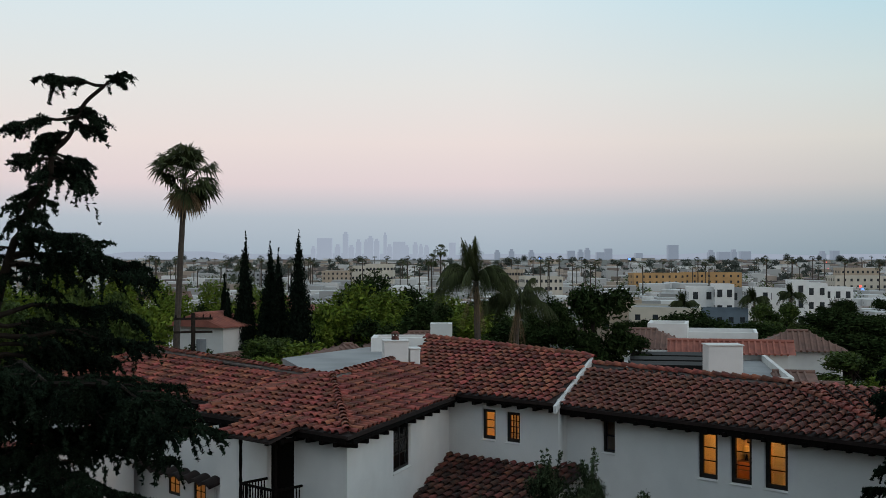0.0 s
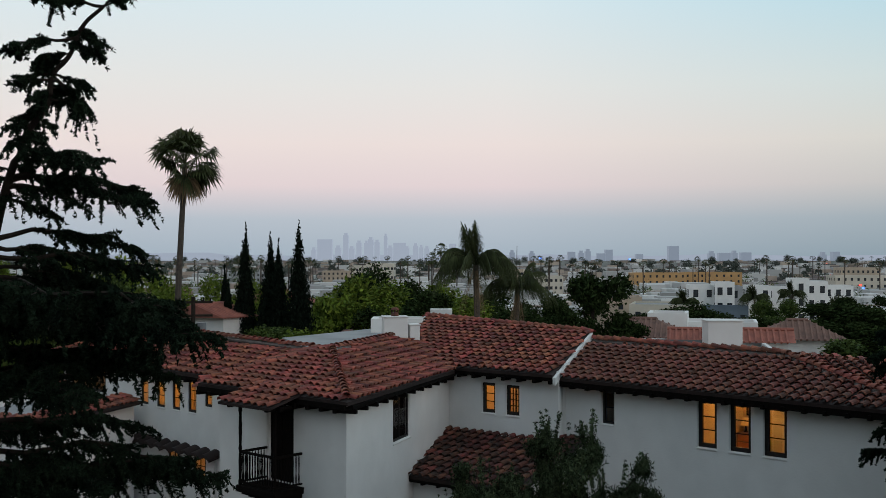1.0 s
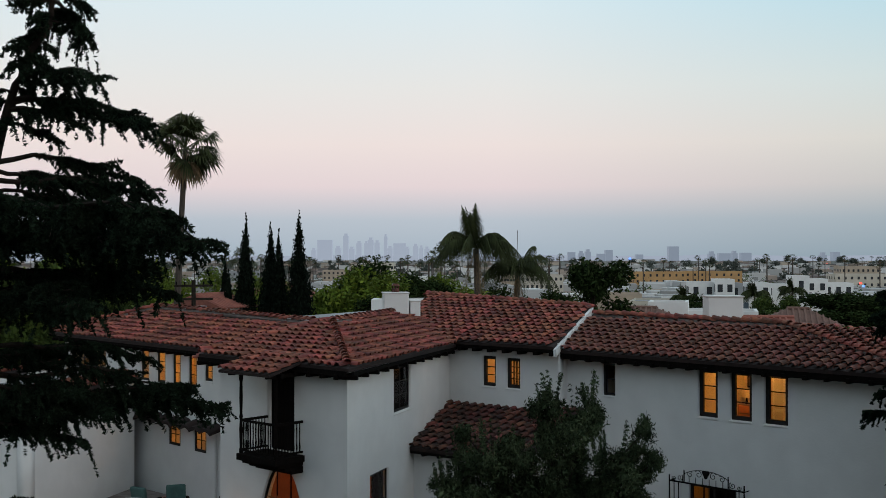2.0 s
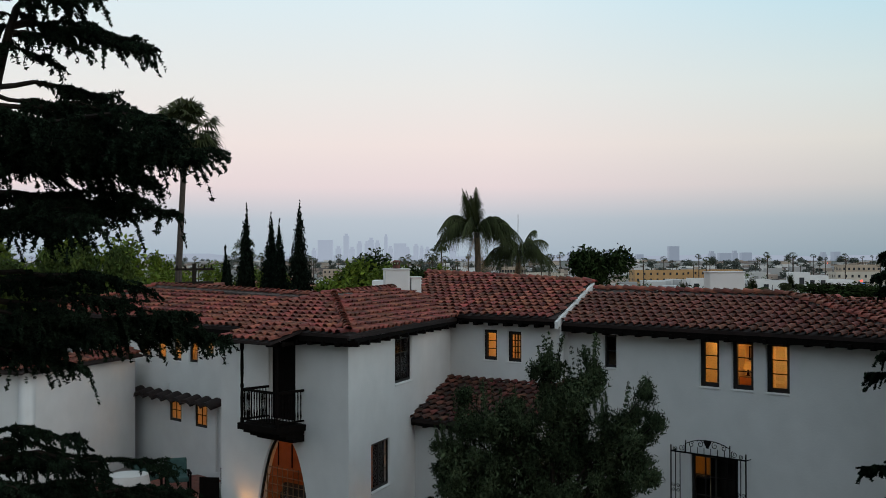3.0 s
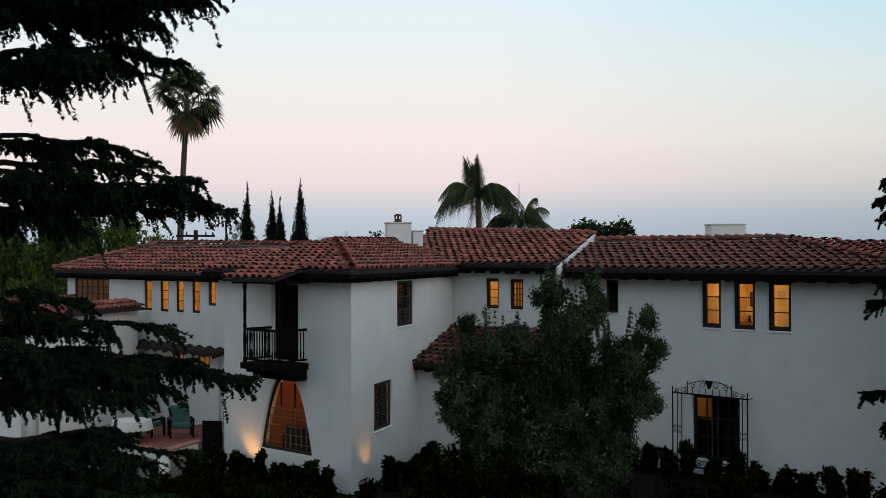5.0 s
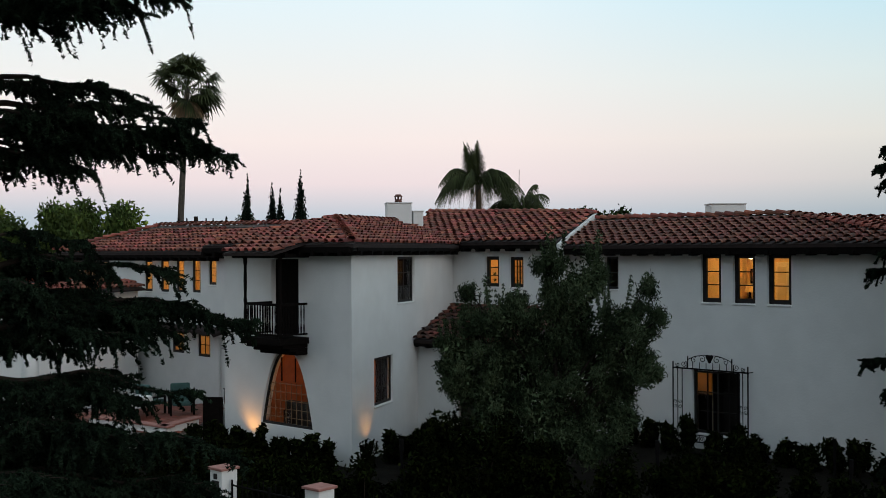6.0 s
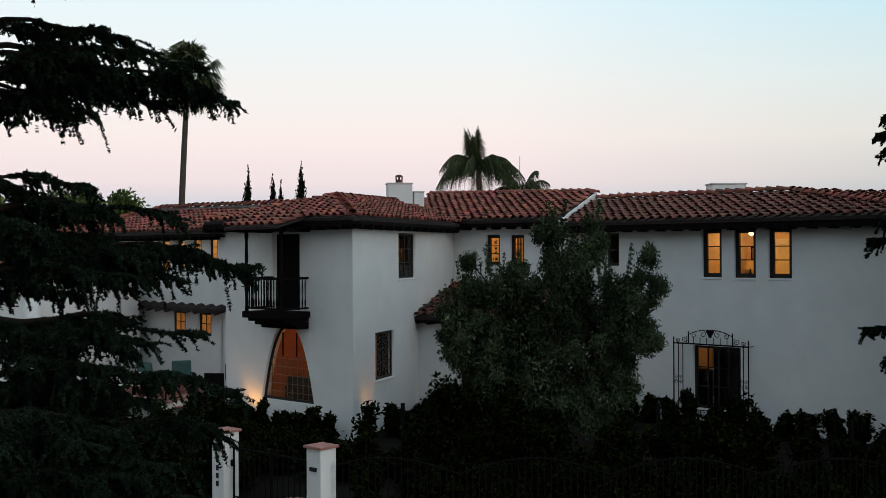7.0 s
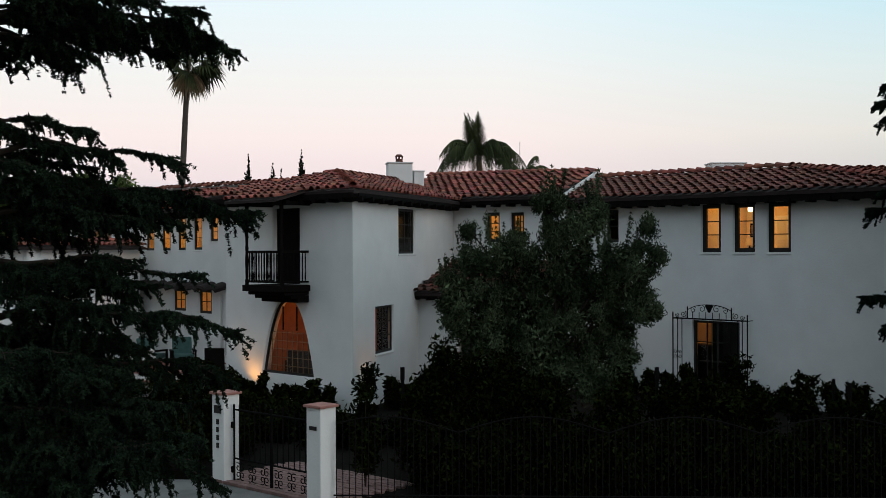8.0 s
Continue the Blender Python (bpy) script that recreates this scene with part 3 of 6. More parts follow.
# ---- chimneys and flat roof behind the ridge ----
def chimney(at, rz, sx, sy, z0, z1, cap=0.05, label=""):
    t = thing("chimney", label or "plain white stucco chimney rising behind the roof ridge", "chimney", at=(at[0], at[1], z0))
    t.rotation_euler = (0, 0, radians(rz))
    box("shaft", pose(0, 0, (z1 - z0) / 2), sx, sy, z1 - z0, STUCCO, t, bevel=0.04)
    box("crown", pose(0, 0, z1 - z0 + cap / 2), sx + 0.06, sy + 0.06, cap, STUCCO_OLD, t, bevel=0.02)
    return t


ch = chimney((-1.78, 41.0), 8, 0.92, 0.8, 5.6, 7.36)
bm = bmesh.new()
tube(bm, [(0.0, 0, 1.80), (0.0, 0, 1.86), (0.0, 0, 1.94)], 0.15, 0.13, 10)
tube(bm, [(0.0, 0, 2.04), (0.0, 0, 2.12)], 0.17, 0.09, 10)
for q in range(4):
    tube(bm, [(0.11 * math.cos(q * 1.57), 0.11 * math.sin(q * 1.57), 1.93), (0.11 * math.cos(q * 1.57), 0.11 * math.sin(q * 1.57), 2.05)], 0.028)
part("chimney_pot", bm, TILE_D, ch, "brown clay chimney pot with a hood")
chimney((-1.08, 41.15), 8, 0.38, 0.7, 5.6, 7.06, label="lower white stucco flue beside the main chimney")
chimney((10.25, 40.4), 0, 1.28, 0.9, 5.5, 7.25, label="wide white stucco chimney with a flat crown")
bm = bmesh.new()
prism(bm, [(-6.9, 47.4, 6.12), (-4.2, 39.0, 6.12), (-0.6, 46.0, 6.12), (-3.4, 53.3, 6.12)], (0, 0, -0.5))
part("flat_roof", bm, WHITEROOF, house, "white membrane flat roof")

# ---- ground ----
def ground_z(x, y):
    """The lawn level, then the slope down to the plain behind the house."""
    if y < 56:
        return -0.45
    k = min(1, (y - 56) / 230)
    return -0.45 - 14.05 * (k * k * (3 - 2 * k))


ys = [-900, -60, -20, 0, 10, 16, 24, 40, 56, 70, 90, 110, 130, 150, 170, 190, 210, 230, 250, 270, 290, 400, 800, 1600, 3000, 4900]
xs = [-4900, -2000, -900, -400, -150, -60, -30, -10, 10, 30, 60, 150, 400, 900, 2000, 4900]
bm = bmesh.new()
gv = [[bm.verts.new((x, y, ground_z(x, y))) for x in xs] for y in ys]
for j in range(len(ys) - 1):
    for i in range(len(xs) - 1):
        bm.faces.new((gv[j][i], gv[j][i + 1], gv[j + 1][i + 1], gv[j + 1][i]))
tagged(part("ground", bm, GROUND), "dark garden soil and dry city ground", "ground", kind="structure")


# ---- foliage ----
def leaf_cloud(name, centres, n, size, material, parent=None, stretch=(1, 1, 1), shell=0.5, droop=0.0, label="", seed=1, narrow=0.42, fray=0.3):
    """Many small leaf faces spread in lumps; centres = (x, y, z, radius)."""
    g = np.random.default_rng(seed)
    c = np.array(centres, float)
    w = c[:, 3] ** 2
    k = g.choice(len(c), n, p=w / w.sum())
    d = g.normal(size=(n, 3))
    d /= np.linalg.norm(d, axis=1)[:, None]
    rr = (shell + (1 - shell) * g.random(n)) * (1 - fray / 2 + fray * g.random(n))
    p = c[k, :3] + d * (c[k, 3] * rr)[:, None] * np.array(stretch)
    a = g.normal(size=(n, 3))
    a[:, 2] -= droop
    a /= np.linalg.norm(a, axis=1)[:, None]
    b = np.cross(a, g.normal(size=(n, 3)))
    b /= np.linalg.norm(b, axis=1)[:, None] + 1e-9
    s = size * (0.6 + 0.8 * g.random(n))[:, None]
    q = np.stack([p - a * s, p + b * s * narrow, p + a * s, p - b * s * narrow], 1).reshape(-1, 3)
    me = bpy.data.meshes.new(name)
    me.vertices.add(4 * n)
    me.vertices.foreach_set("co", q.astype(np.float32).ravel())
    me.loops.add(4 * n)
    me.loops.foreach_set("vertex_index", np.arange(4 * n, dtype=np.int32))
    me.polygons.add(n)
    me.polygons.foreach_set("loop_start", np.arange(0, 4 * n, 4, dtype=np.int32))
    me.update(calc_edges=True)
    return link(name, me, material, parent, label)


def lumps(g, x, y, z, rx, rz, k, r0=0.35, r1=0.55):
    out = []
    for _ in range(k):
        a, e, q = g.random() * 6.283, g.random() * 2 - 0.75, 0.35 + 0.55 * g.random()
        out.append((x + rx * q * math.cos(a), y + rx * q * math.sin(a), z + rz * e * 0.75, rx * (r0 + (r1 - r0) * g.random())))
    return out


def tree(x, y, base, top, rx, material, seed, n=3500, leaf=0.16, k=12, label="", crown=0.72):
    g = np.random.default_rng(seed)
    t = thing("tree", label or "leafy green tree", "tree", at=(x, y, base))
    h = top - base
    cz, rz = h * (1 - crown / 2), h * crown / 2
    cs = lumps(g, 0, 0, cz, rx, rz, k)
    hi = max(c[2] + 0.95 * c[3] for c in cs)
    lo = min(c[2] - 0.95 * c[3] for c in cs)
    cs = [(c[0], c[1], h * (1 - crown) + (c[2] - lo) * h * crown / (hi - lo), c[3] * min(1.0, h * crown / (hi - lo))) for c in cs]
    bm = bmesh.new()
    tube(bm, [(0, 0, 0), (0.05 * rx, 0.03 * rx, h * 0.3), (0, 0, cz)], 0.05 * h * 0.5, 0.02 * h * 0.5, 7)
    for c in cs[:7]:
        tube(bm, [(0, 0, h * 0.28), (c[0] * 0.5, c[1] * 0.5, (h * 0.3 + c[2]) / 2 + 0.1 * rz), c[:3]], 0.012 * h, 0.004 * h, 5)
    part("trunk", bm, BARK, t)
    leaf_cloud("crown", cs, n, leaf, material, t, shell=0.35, seed=seed)
    return t


def cypress(x, y, base, top, r, seed):
    g = np.random.default_rng(seed)
    t = thing("cypress", "tall narrow dark Italian cypress", "tree", "row of cypresses", at=(x, y, base))
    h = top - base
    cs = []
    for i in range(90):
        k = i / 89
        rad = r * min(0.8, 1.15 * (1 - k) ** 0.9) * (1.0 + 0.3 * min(1, k * 5)) + 0.02
        a = g.random() * 6.283
        cs.append((math.cos(a) * rad * 0.35 + 0.03 * math.sin(k * 5 + seed), math.sin(a) * rad * 0.35, 0.4 + k * (h - 0.4), max(0.07, rad * 0.8)))
    bm = bmesh.new()
    tube(bm, [(0, 0, 0), (0, 0, h * 0.8)], 0.2, 0.04, 6)
    part("trunk", bm, BARK, t)
    leaf_cloud("crown", cs, 42000, 0.13, NEEDLE2, t, stretch=(1, 1, 2.2), shell=0.1, droop=-2.0, seed=seed)
    return t


def frond_mesh(bm, o, az, elev, length, droop, leaflets, width, g, hang=0.5):
    """A feather frond: a bent rib with paired leaflets that hang."""
    d = Vector((math.cos(az), math.sin(az), 0))
    pts = []
    for i in range(9):
        k = i / 8
        pts.append(Vector(o) + d * (length * k * math.cos(elev) * (1 - 0.25 * k * droop)) + Vector((0, 0, length * (math.sin(elev) * k - droop * k * k))))
    tube(bm, pts, 0.03 * length / 3, 0.006, 4)
    side = Vector((-d.y, d.x, 0))
    for i in range(leaflets):
        k = 0.12 + 0.88 * i / leaflets
        f = k * 8
        a = pts[int(f)].lerp(pts[min(8, int(f) + 1)], f - int(f))
        tang = (pts[min(8, int(f) + 1)] - pts[max(0, int(f) - 1)]).normalized()
        wl_ = width * math.sin(math.pi * min(1, 0.15 + k * 0.85)) * (0.8 + 0.4 * g.random()) + 0.08
        for sg in (-1, 1):
            tip = a + (side * sg * (1 - 0.4 * hang) + tang * 0.55 + Vector((0, 0, -hang * (0.6 + 0.8 * g.random())))) * wl_
            w2 = tang * 0.013 * length / 3
            vs = [bm.verts.new(a - w2), bm.verts.new(a + w2), bm.verts.new(tip)]
            bm.faces.new(vs)


def fan_palm(x, y, base, top, r, seed, trunk_r=0.24, lean=0.0, n=46, blades=22):
    """A tall fan palm: ringed trunk, a head of fan leaves and hanging dry ones."""
    g = random.Random(seed)
    t = thing("fan_palm", "tall fan palm with a slender trunk", "palm tree", at=(x, y, base))
    h = top - base - r * 0.8
    bm = bmesh.new()
    tube(bm, [(lean * (k / 10) ** 1.5, 0, h * k / 10) for k in range(11)], trunk_r * 1.25, trunk_r * 0.75, 8)
    part("trunk", bm, PALMBARK, t)
    for nm, m, cnt, e0, e1 in (("crown", FROND, n, -0.75, 1.45), ("hanging_leaves", FROND, n // 4, -1.25, -0.3), ("dry_skirt", DRYFROND, n // 9, -1.45, -1.1)):
        bm = bmesh.new()
        for i in range(cnt):
            az, el = g.random() * 6.283, e0 + (e1 - e0) * g.random() ** 0.8
            d = Vector((math.cos(az) * math.cos(el), math.sin(az) * math.cos(el), math.sin(el)))
            L = r * (0.5 + 0.12 * g.random()) * (0.75 if nm != "crown" else 1)
            c = Vector((lean, 0, h)) + d * L
            tube(bm, [(lean, 0, h), c], 0.02, 0.015, 3)
            sd = d.cross(Vector((0, 0, 1))).normalized() if abs(d.z) < 0.99 else Vector((1, 0, 0))
            sd = Matrix.Rotation(g.uniform(-0.8, 0.8), 3, d) @ sd
            upv = sd.cross(d)
            for b in range(blades):
                a = -1.35 + 2.7 * b / (blades - 1)
                dirv = (d * math.cos(a) + sd * math.sin(a) + upv * 0.12 * math.cos(2 * a)).normalized()
                L2 = r * (0.48 + 0.1 * g.random())
                mid = c + dirv * L2 * 0.6
                tip = c + dirv * L2 + Vector((0, 0, -0.42 * L2 * (0.4 + g.random())))
                w2 = d.cross(dirv)
                w2 = (dirv.cross(upv)).normalized() * 0.03 * r
                vs = [bm.verts.new(c), bm.verts.new(mid - w2), bm.verts.new(tip), bm.verts.new(mid + w2)]
                bm.faces.new(vs)
        part(nm, bm, m, t)
    return t


def queen_palm(x, y, base, top, r, seed, n=36, lean=(0, 0), upright=0.40):
    """A feather palm with arching, drooping fronds and hanging dry ones."""
    g = random.Random(seed)
    t = thing("feather_palm", "feather palm with arching drooping green fronds", "palm tree", at=(x, y, base))
    h = top - base - r * 0.75
    bm = bmesh.new()
    tube(bm, [(lean[0] * k / 6, lean[1] * k / 6, h * k / 6) for k in range(7)], 0.2, 0.15, 8)
    part("trunk", bm, PALMBARK, t)
    o = (lean[0], lean[1], h)
    bm = bmesh.new()
    for i in range(n):
        k = (i + 0.5) / n
        az = i * 2.4 + g.random() * 0.5
        if k > 1 - upright:
            frond_mesh(bm, o, 3.14 + g.uniform(-1.5, 1.5), 1.08 + 0.4 * g.random(), r * (0.95 + 0.25 * g.random()), 0.14 + 0.25 * g.random(), 70, r * 0.3, g, 1.1)
        else:
            frond_mesh(bm, o, az, 0.5 + 0.75 * k, r * (1.3 + 0.3 * g.random()), 0.72 + 0.3 * g.random() - 0.2 * k, 64, r * 0.29, g, 1.2)
    part("crown", bm, FROND, t)
    bm = bmesh.new()
    for i in range(7):
        frond_mesh(bm, o, g.random() * 6.283, -0.9 - 0.4 * g.random(), r * 0.8, 0.3, 26, r * 0.14, g, 0.9)
    part("dry_skirt", bm, DRYFROND, t)
    return t


fan_palm(-15.15, 61.7, -3.0, 16.5, 2.1, 3, 0.19, lean=0.7, n=46, blades=15)
for i, (x, y, top, r) in enumerate(((-17.4, 97, 12.2, 1.0), (-15.1, 96, 11.5, 1.1), (-14.2, 95, 10.9, 0.9), (-12.3, 94, 12.5, 1.2), (-19.6, 99, 8.6, 0.65), (-18.9, 97, 7.4, 0.8))):
    cypress(x, y, -4, top + 0.15, 1.28 * r, i + 2)
queen_palm(2.05, 58.7, -1, 11.2, 2.75, 5, n=40, lean=(-0.3, 0))
queen_palm(3.7, 60.5, -1, 9.6, 2.4, 9, n=22, lean=(0.4, 0), upright=0.0)


# ---- balcony ----
balcony = thing("balcony", "dark timber balcony with turned posts under a small tiled roof", "balcony")
B0, B1, BO = 2.20, 3.78, 1.0
bm = bmesh.new()
add_box(bm, WF.stand((B0 + B1) / 2, BO / 2 + 0.02, 3.11), B1 - B0 + 0.12, BO + 0.08, 0.18, 0.01)
part("deck", bm, DARKWOOD, balcony)
bm = bmesh.new()
for k, (o1, z) in enumerate(((0.90, 2.97), (0.66, 2.86), (0.42, 2.76))):
    add_box(bm, WF.stand((B0 + B1) / 2, o1 / 2, z), B1 - B0, o1, 0.10, 0.015)
part("corbel", bm, DARKWOOD, balcony)
for s in (B0 + 0.03, B1 - 0.03):
    bm = bmesh.new()
    z0, z1 = 3.2, 5.44
    prof = [(0, 0.055), (0.06, 0.055), (0.07, 0.04), (0.3, 0.052), (0.42, 0.038), (0.46, 0.055), (0.5, 0.038), (0.7, 0.05), (0.9, 0.04), (0.93, 0.058), (1, 0.058)]
    for (a, ra), (b, rb) in zip(prof, prof[1:]):
        tube(bm, [WF.at(s, BO - 0.04, z0 + (z1 - z0) * a), WF.at(s, BO - 0.04, z0 + (z1 - z0) * b)], ra, rb, 8)
    part("post", bm, DARKWOOD, balcony)
for a, b in (((B0 + 0.03, BO - 0.04), (B1 - 0.03, BO - 0.04)), ((B0 + 0.03, BO - 0.04), (B0 + 0.03, 0.0)), ((B1 - 0.03, BO - 0.04), (B1 - 0.03, 0.0))):
    pa, pb = WF.at(*a, 0), WF.at(*b, 0)
    for z, h in ((4.13, 0.07), (3.29, 0.05)):
        d = (pb - pa).normalized()
        m = Matrix.Translation((pa + pb) / 2 + Vector((0, 0, z))) @ Matrix.Rotation(math.atan2(d.y, d.x), 4, "Z")
        box("rail", m, (pb - pa).length, 0.06, h, DARKWOOD, balcony, bevel=0.008)
    n = int((pb - pa).length / 0.105)
    for i in range(1, n):
        q = pa.lerp(pb, i / n)
        bm = bmesh.new()
        for (za, ra), (zb, rb) in zip(((3.30, 0.016), (3.45, 0.024), (3.6, 0.014), (3.95, 0.02)), ((3.45, 0.024), (3.6, 0.014), (3.95, 0.02), (4.11, 0.015))):
            tube(bm, [(q.x, q.y, za), (q.x, q.y, zb)], ra, rb, 6)
        part("baluster", bm, DARKWOOD, balcony)
box("beam", WF.stand((B0 + B1) / 2, BO - 0.04, 5.48), B1 - B0 + 0.5, 0.12, 0.12, DARKWOOD, balcony)
for s in (B0 - 0.02, B1 + 0.02):
    box("beam", WF.stand(s, BO / 2 + 0.1, 5.47), 0.1, BO + 0.5, 0.1, DARKWOOD, balcony)
slope(xy(WF.at(B0 - 0.35, BO + 0.42, 0)), xy(WF.at(B1 + 0.25, BO + 0.42, 0)), (5.55, 0.26),
      [xy(WF.at(B0 - 0.40, BO + 0.42, 0)), xy(WF.at(B1 + 0.25, BO + 0.42, 0)), xy(WF.at(B1 + 0.25, -0.3, 0)), xy(WF.at(B0 - 0.40, -0.3, 0))], parent=balcony, thick=0.07)
# dark double doors behind
bm = bmesh.new()
add_box(bm, WF.stand(2.8, -0.2, 4.29), 1.19, 0.06, 2.17)
dr = part("door", bm, DARKWOOD, house, "dark timber balcony doors")
for s in (2.52, 3.08):
    for z in (3.6, 4.25, 4.9):
        box("panel", WF.stand(s, -0.168, z), 0.4, 0.02, 0.5, DARKWOOD, dr, bevel=0.008)

# ---- arched window: iron grid and glass ----
s0, s1, z0, zt = F_ARCH
me = cut_plate([arch(s0 - 0.001, s1 + 0.001, z0, zt), arch(s0 + 0.07, s1 - 0.07, z0 + 0.07, zt - 0.07)], 0.06)
me.transform(WF.m @ Matrix.Translation((0, 0, -0.09)))
aw = link("window", me, FRAME, house, "tall parabolic arched window with a leaded grid")
me = cut_plate([arch(s0 + 0.06, s1 - 0.06, z0 + 0.06, zt - 0.06)], 0.006)
me.transform(WF.m @ Matrix.Translation((0, 0, -0.125)))
g = link("pane", me, GLASS, aw)
g.visible_shadow = False


def arch_half(z):
    """Half the width of the arch at that height."""
    k = max(0.0, 1 - (z - z0) / (zt - z0)) ** (1 / 2.6)
    return (s1 - s0) / 2 * k


ac = (s0 + s1) / 2
for i in range(1, 9):
    x = -1.02 + 2.04 * i / 9
    zz = z0
    while zz < z0 + 1.25 and arch_half(zz + 0.05) > abs(x) + 0.06:
        zz += 0.05
    box("glazing_bar", WF.stand(ac + x, -0.108, (z0 + zz) / 2), 0.016, 0.02, zz - z0, CAME, aw, bevel=0)
for j in range(1, 6):
    z = z0 + 0.24 * j
    box("glazing_bar", WF.stand(ac, -0.112, z), 2 * arch_half(z) - 0.06, 0.016, 0.016, CAME, aw, bevel=0)
for x in (-0.3, 0.3):
    box("glazing_bar", WF.stand(ac + x, -0.108, (z0 + 1.25 + zt - 0.2) / 2), 0.03, 0.03, zt - 0.25 - z0 - 1.25, IRON, aw, bevel=0)

# ---- entrance porch with a shed roof in the corner ----
porch = thing("entrance_porch", "white stucco entrance porch with a red tile shed roof", "porch")
PA, PB = (-1.02, 34.55), (2.16, 32.13)
wp_ = Wall(PA, PB)
build_wall("wall", wp_, BASE, 2.86, [[(1.6, BASE + 0.02), (3.0, BASE + 0.02), (3.0, 1.5), (2.85, 1.95), (2.3, 2.2), (1.75, 1.95), (1.6, 1.5)]], porch, thick=0.28)
wq_ = Wall(PB, (4.4, 35.2))
build_wall("wall", wq_, BASE, 2.9, [], porch, thick=0.28, s0=0.004)
slope(xy(wp_.at(-0.1, 0.35, 0)), xy(wp_.at(5.7, 0.35, 0)), (2.84, 0.235), [xy(wp_.at(-0.25, 0.35, 0)), xy(wp_.at(4.3, 0.35, 0)), (4.55, 35.0), (3.9, 35.7), (3.66, 35.15), (0.14, 37.85)], parent=porch, dark_tiles=True)
bm = bmesh.new()
add_box(bm, wp_.stand(2.0, 0.3, 2.72), 4.4, 0.05, 0.14)
part("fascia", bm, DARKWOOD, porch)
for i in range(7):
    box("rafter_tail", wp_.stand(0.15 + i * 0.6, 0.19, 2.66), 0.09, 0.36, 0.11, DARKWOOD, porch, bevel=0)
box("drain_pipe", WW.stand(6.3, 0.06, 1.35) @ pose(0, 0, 0, 0, 4, 0), 1.1, 0.06, 0.05, STUCCO_OLD, house)

# ---- scalloped hood over the lower windows of the left wing ----
bm = bmesh.new()
N = 108
up_, lo_ = [], []
for i in range(N + 1):
    s = 5.9 + 5.75 * i / N
    h = 2.82 + 0.12 * abs(math.sin(math.pi * (i / N) * 9.0)) ** 0.7
    up_.append((bm.verts.new(WL.at(s, 0.0, h + 0.16)), bm.verts.new(WL.at(s, 0.5, h + 0.02))))
    lo_.append((bm.verts.new(WL.at(s, 0.0, h + 0.04)), bm.verts.new(WL.at(s, 0.5, h - 0.08))))
for i in range(N):
    bm.faces.new((up_[i][0], up_[i][1], up_[i + 1][1], up_[i + 1][0]))
    bm.faces.new((lo_[i][0], lo_[i + 1][0], lo_[i + 1][1], lo_[i][1]))
    bm.faces.new((up_[i][1], lo_[i][1], lo_[i + 1][1], up_[i + 1][1]))
for e in (0, N):
    bm.faces.new((up_[e][0], lo_[e][0], lo_[e][1], up_[e][1]))
# the hood's near-black clay includes its underside shadow
part("window_hood", bm, PAN, house, "scalloped clay hood over two windows")
bm = bmesh.new()
tube(bm, [WL.at(11.35, 0.06, 2.7), WL.at(11.35, 0.06, 0.6)], 0.04)
part("downpipe", bm, STUCCO_OLD, house)
box("vent", WL.stand(8.1, 0.015, 3.25), 0.22, 0.03, 0.2, STUCCO_OLD, house)

# ---- side wing with a tiled parapet ----
wing = thing("side_wing", "low white stucco wing with a tile-capped parapet", "house wing")
for p, q in (((-13.0, 34.4), (-11.35, 40.5)), ((-17.5, 36.2), (-13.0, 34.4)), ((-15.5, 45.0), (-17.5, 36.2))):
    w = Wall(p, q)
    build_wall("wall", w, BASE, 4.28, [], wing, thick=0.35, s1=w.len + 0.0)
    tm = []
    for i in range(int(w.len / 0.30)):
        q0 = w.at(0.15 + i * 0.30, 0.30, 4.30)
        vv = (-w.n + Vector((0, 0, 0.35))).normalized()
        nn = w.u.cross(vv)
        for j in range(2):
            q1 = q0 + vv * 0.36 * j
            tm.append(Matrix(((w.u.x, vv.x, nn.x, q1.x), (w.u.y, vv.y, nn.y, q1.y), (w.u.z, vv.z, nn.z, q1.z), (0, 0, 0, 1))) @ pose(0, 0, 0.0, random.gauss(0, 1.5), random.gauss(0, 3), random.gauss(0, 2)))
    joined_tiles("parapet_tiles", tm, wing, "sloping cap of clay tiles")
    bm = bmesh.new()
    prism(bm, [w.at(-0.1, 0.3, 4.26), w.at(w.len + 0.05, 0.3, 4.26), w.at(w.len + 0.05, -0.45, 4.52), w.at(-0.1, -0.45, 4.52)], (0, 0, -0.06))
    part("parapet_bed", bm, PAN, wing)
bm = bmesh.new()
prism(bm, [(-13.2, 34.8, 4.1), (-11.7, 40.6, 4.1), (-15.4, 44.8, 4.1), (-17.2, 36.4, 4.1)], (0, 0, -0.2))
part("flat_roof", bm, WHITEROOF, wing)

# ---- terrace ----
terrace = thing("terrace", "raised terrace with red floor tiles and a capped white wall", "terrace")
TZ = 0.38
outl = [(-10.9, 33.5), (-8.09, 31.49), (-7.50, 33.2), (-7.55, 36.9), (-11.2, 40.2), (-12.4, 35.8)]
bm = bmesh.new()
prism(bm, [(*p, TZ - 0.03) for p in outl], (0, 0, -0.7))
part("bed", bm, MORTAR, terrace)
TERRA = mat("red_terrace_tile", (0.23, 0.06, 0.035), (0.16, 0.042, 0.027), 0.6, 4, rand=0.25)
bm = bmesh.new()
add_box(bm, Matrix(), 0.292, 0.292, 0.03, 0.006)
TT = bpy.data.meshes.new("floor_tile")
bm.to_mesh(TT)
bm.free()
TT.materials.append(TERRA)
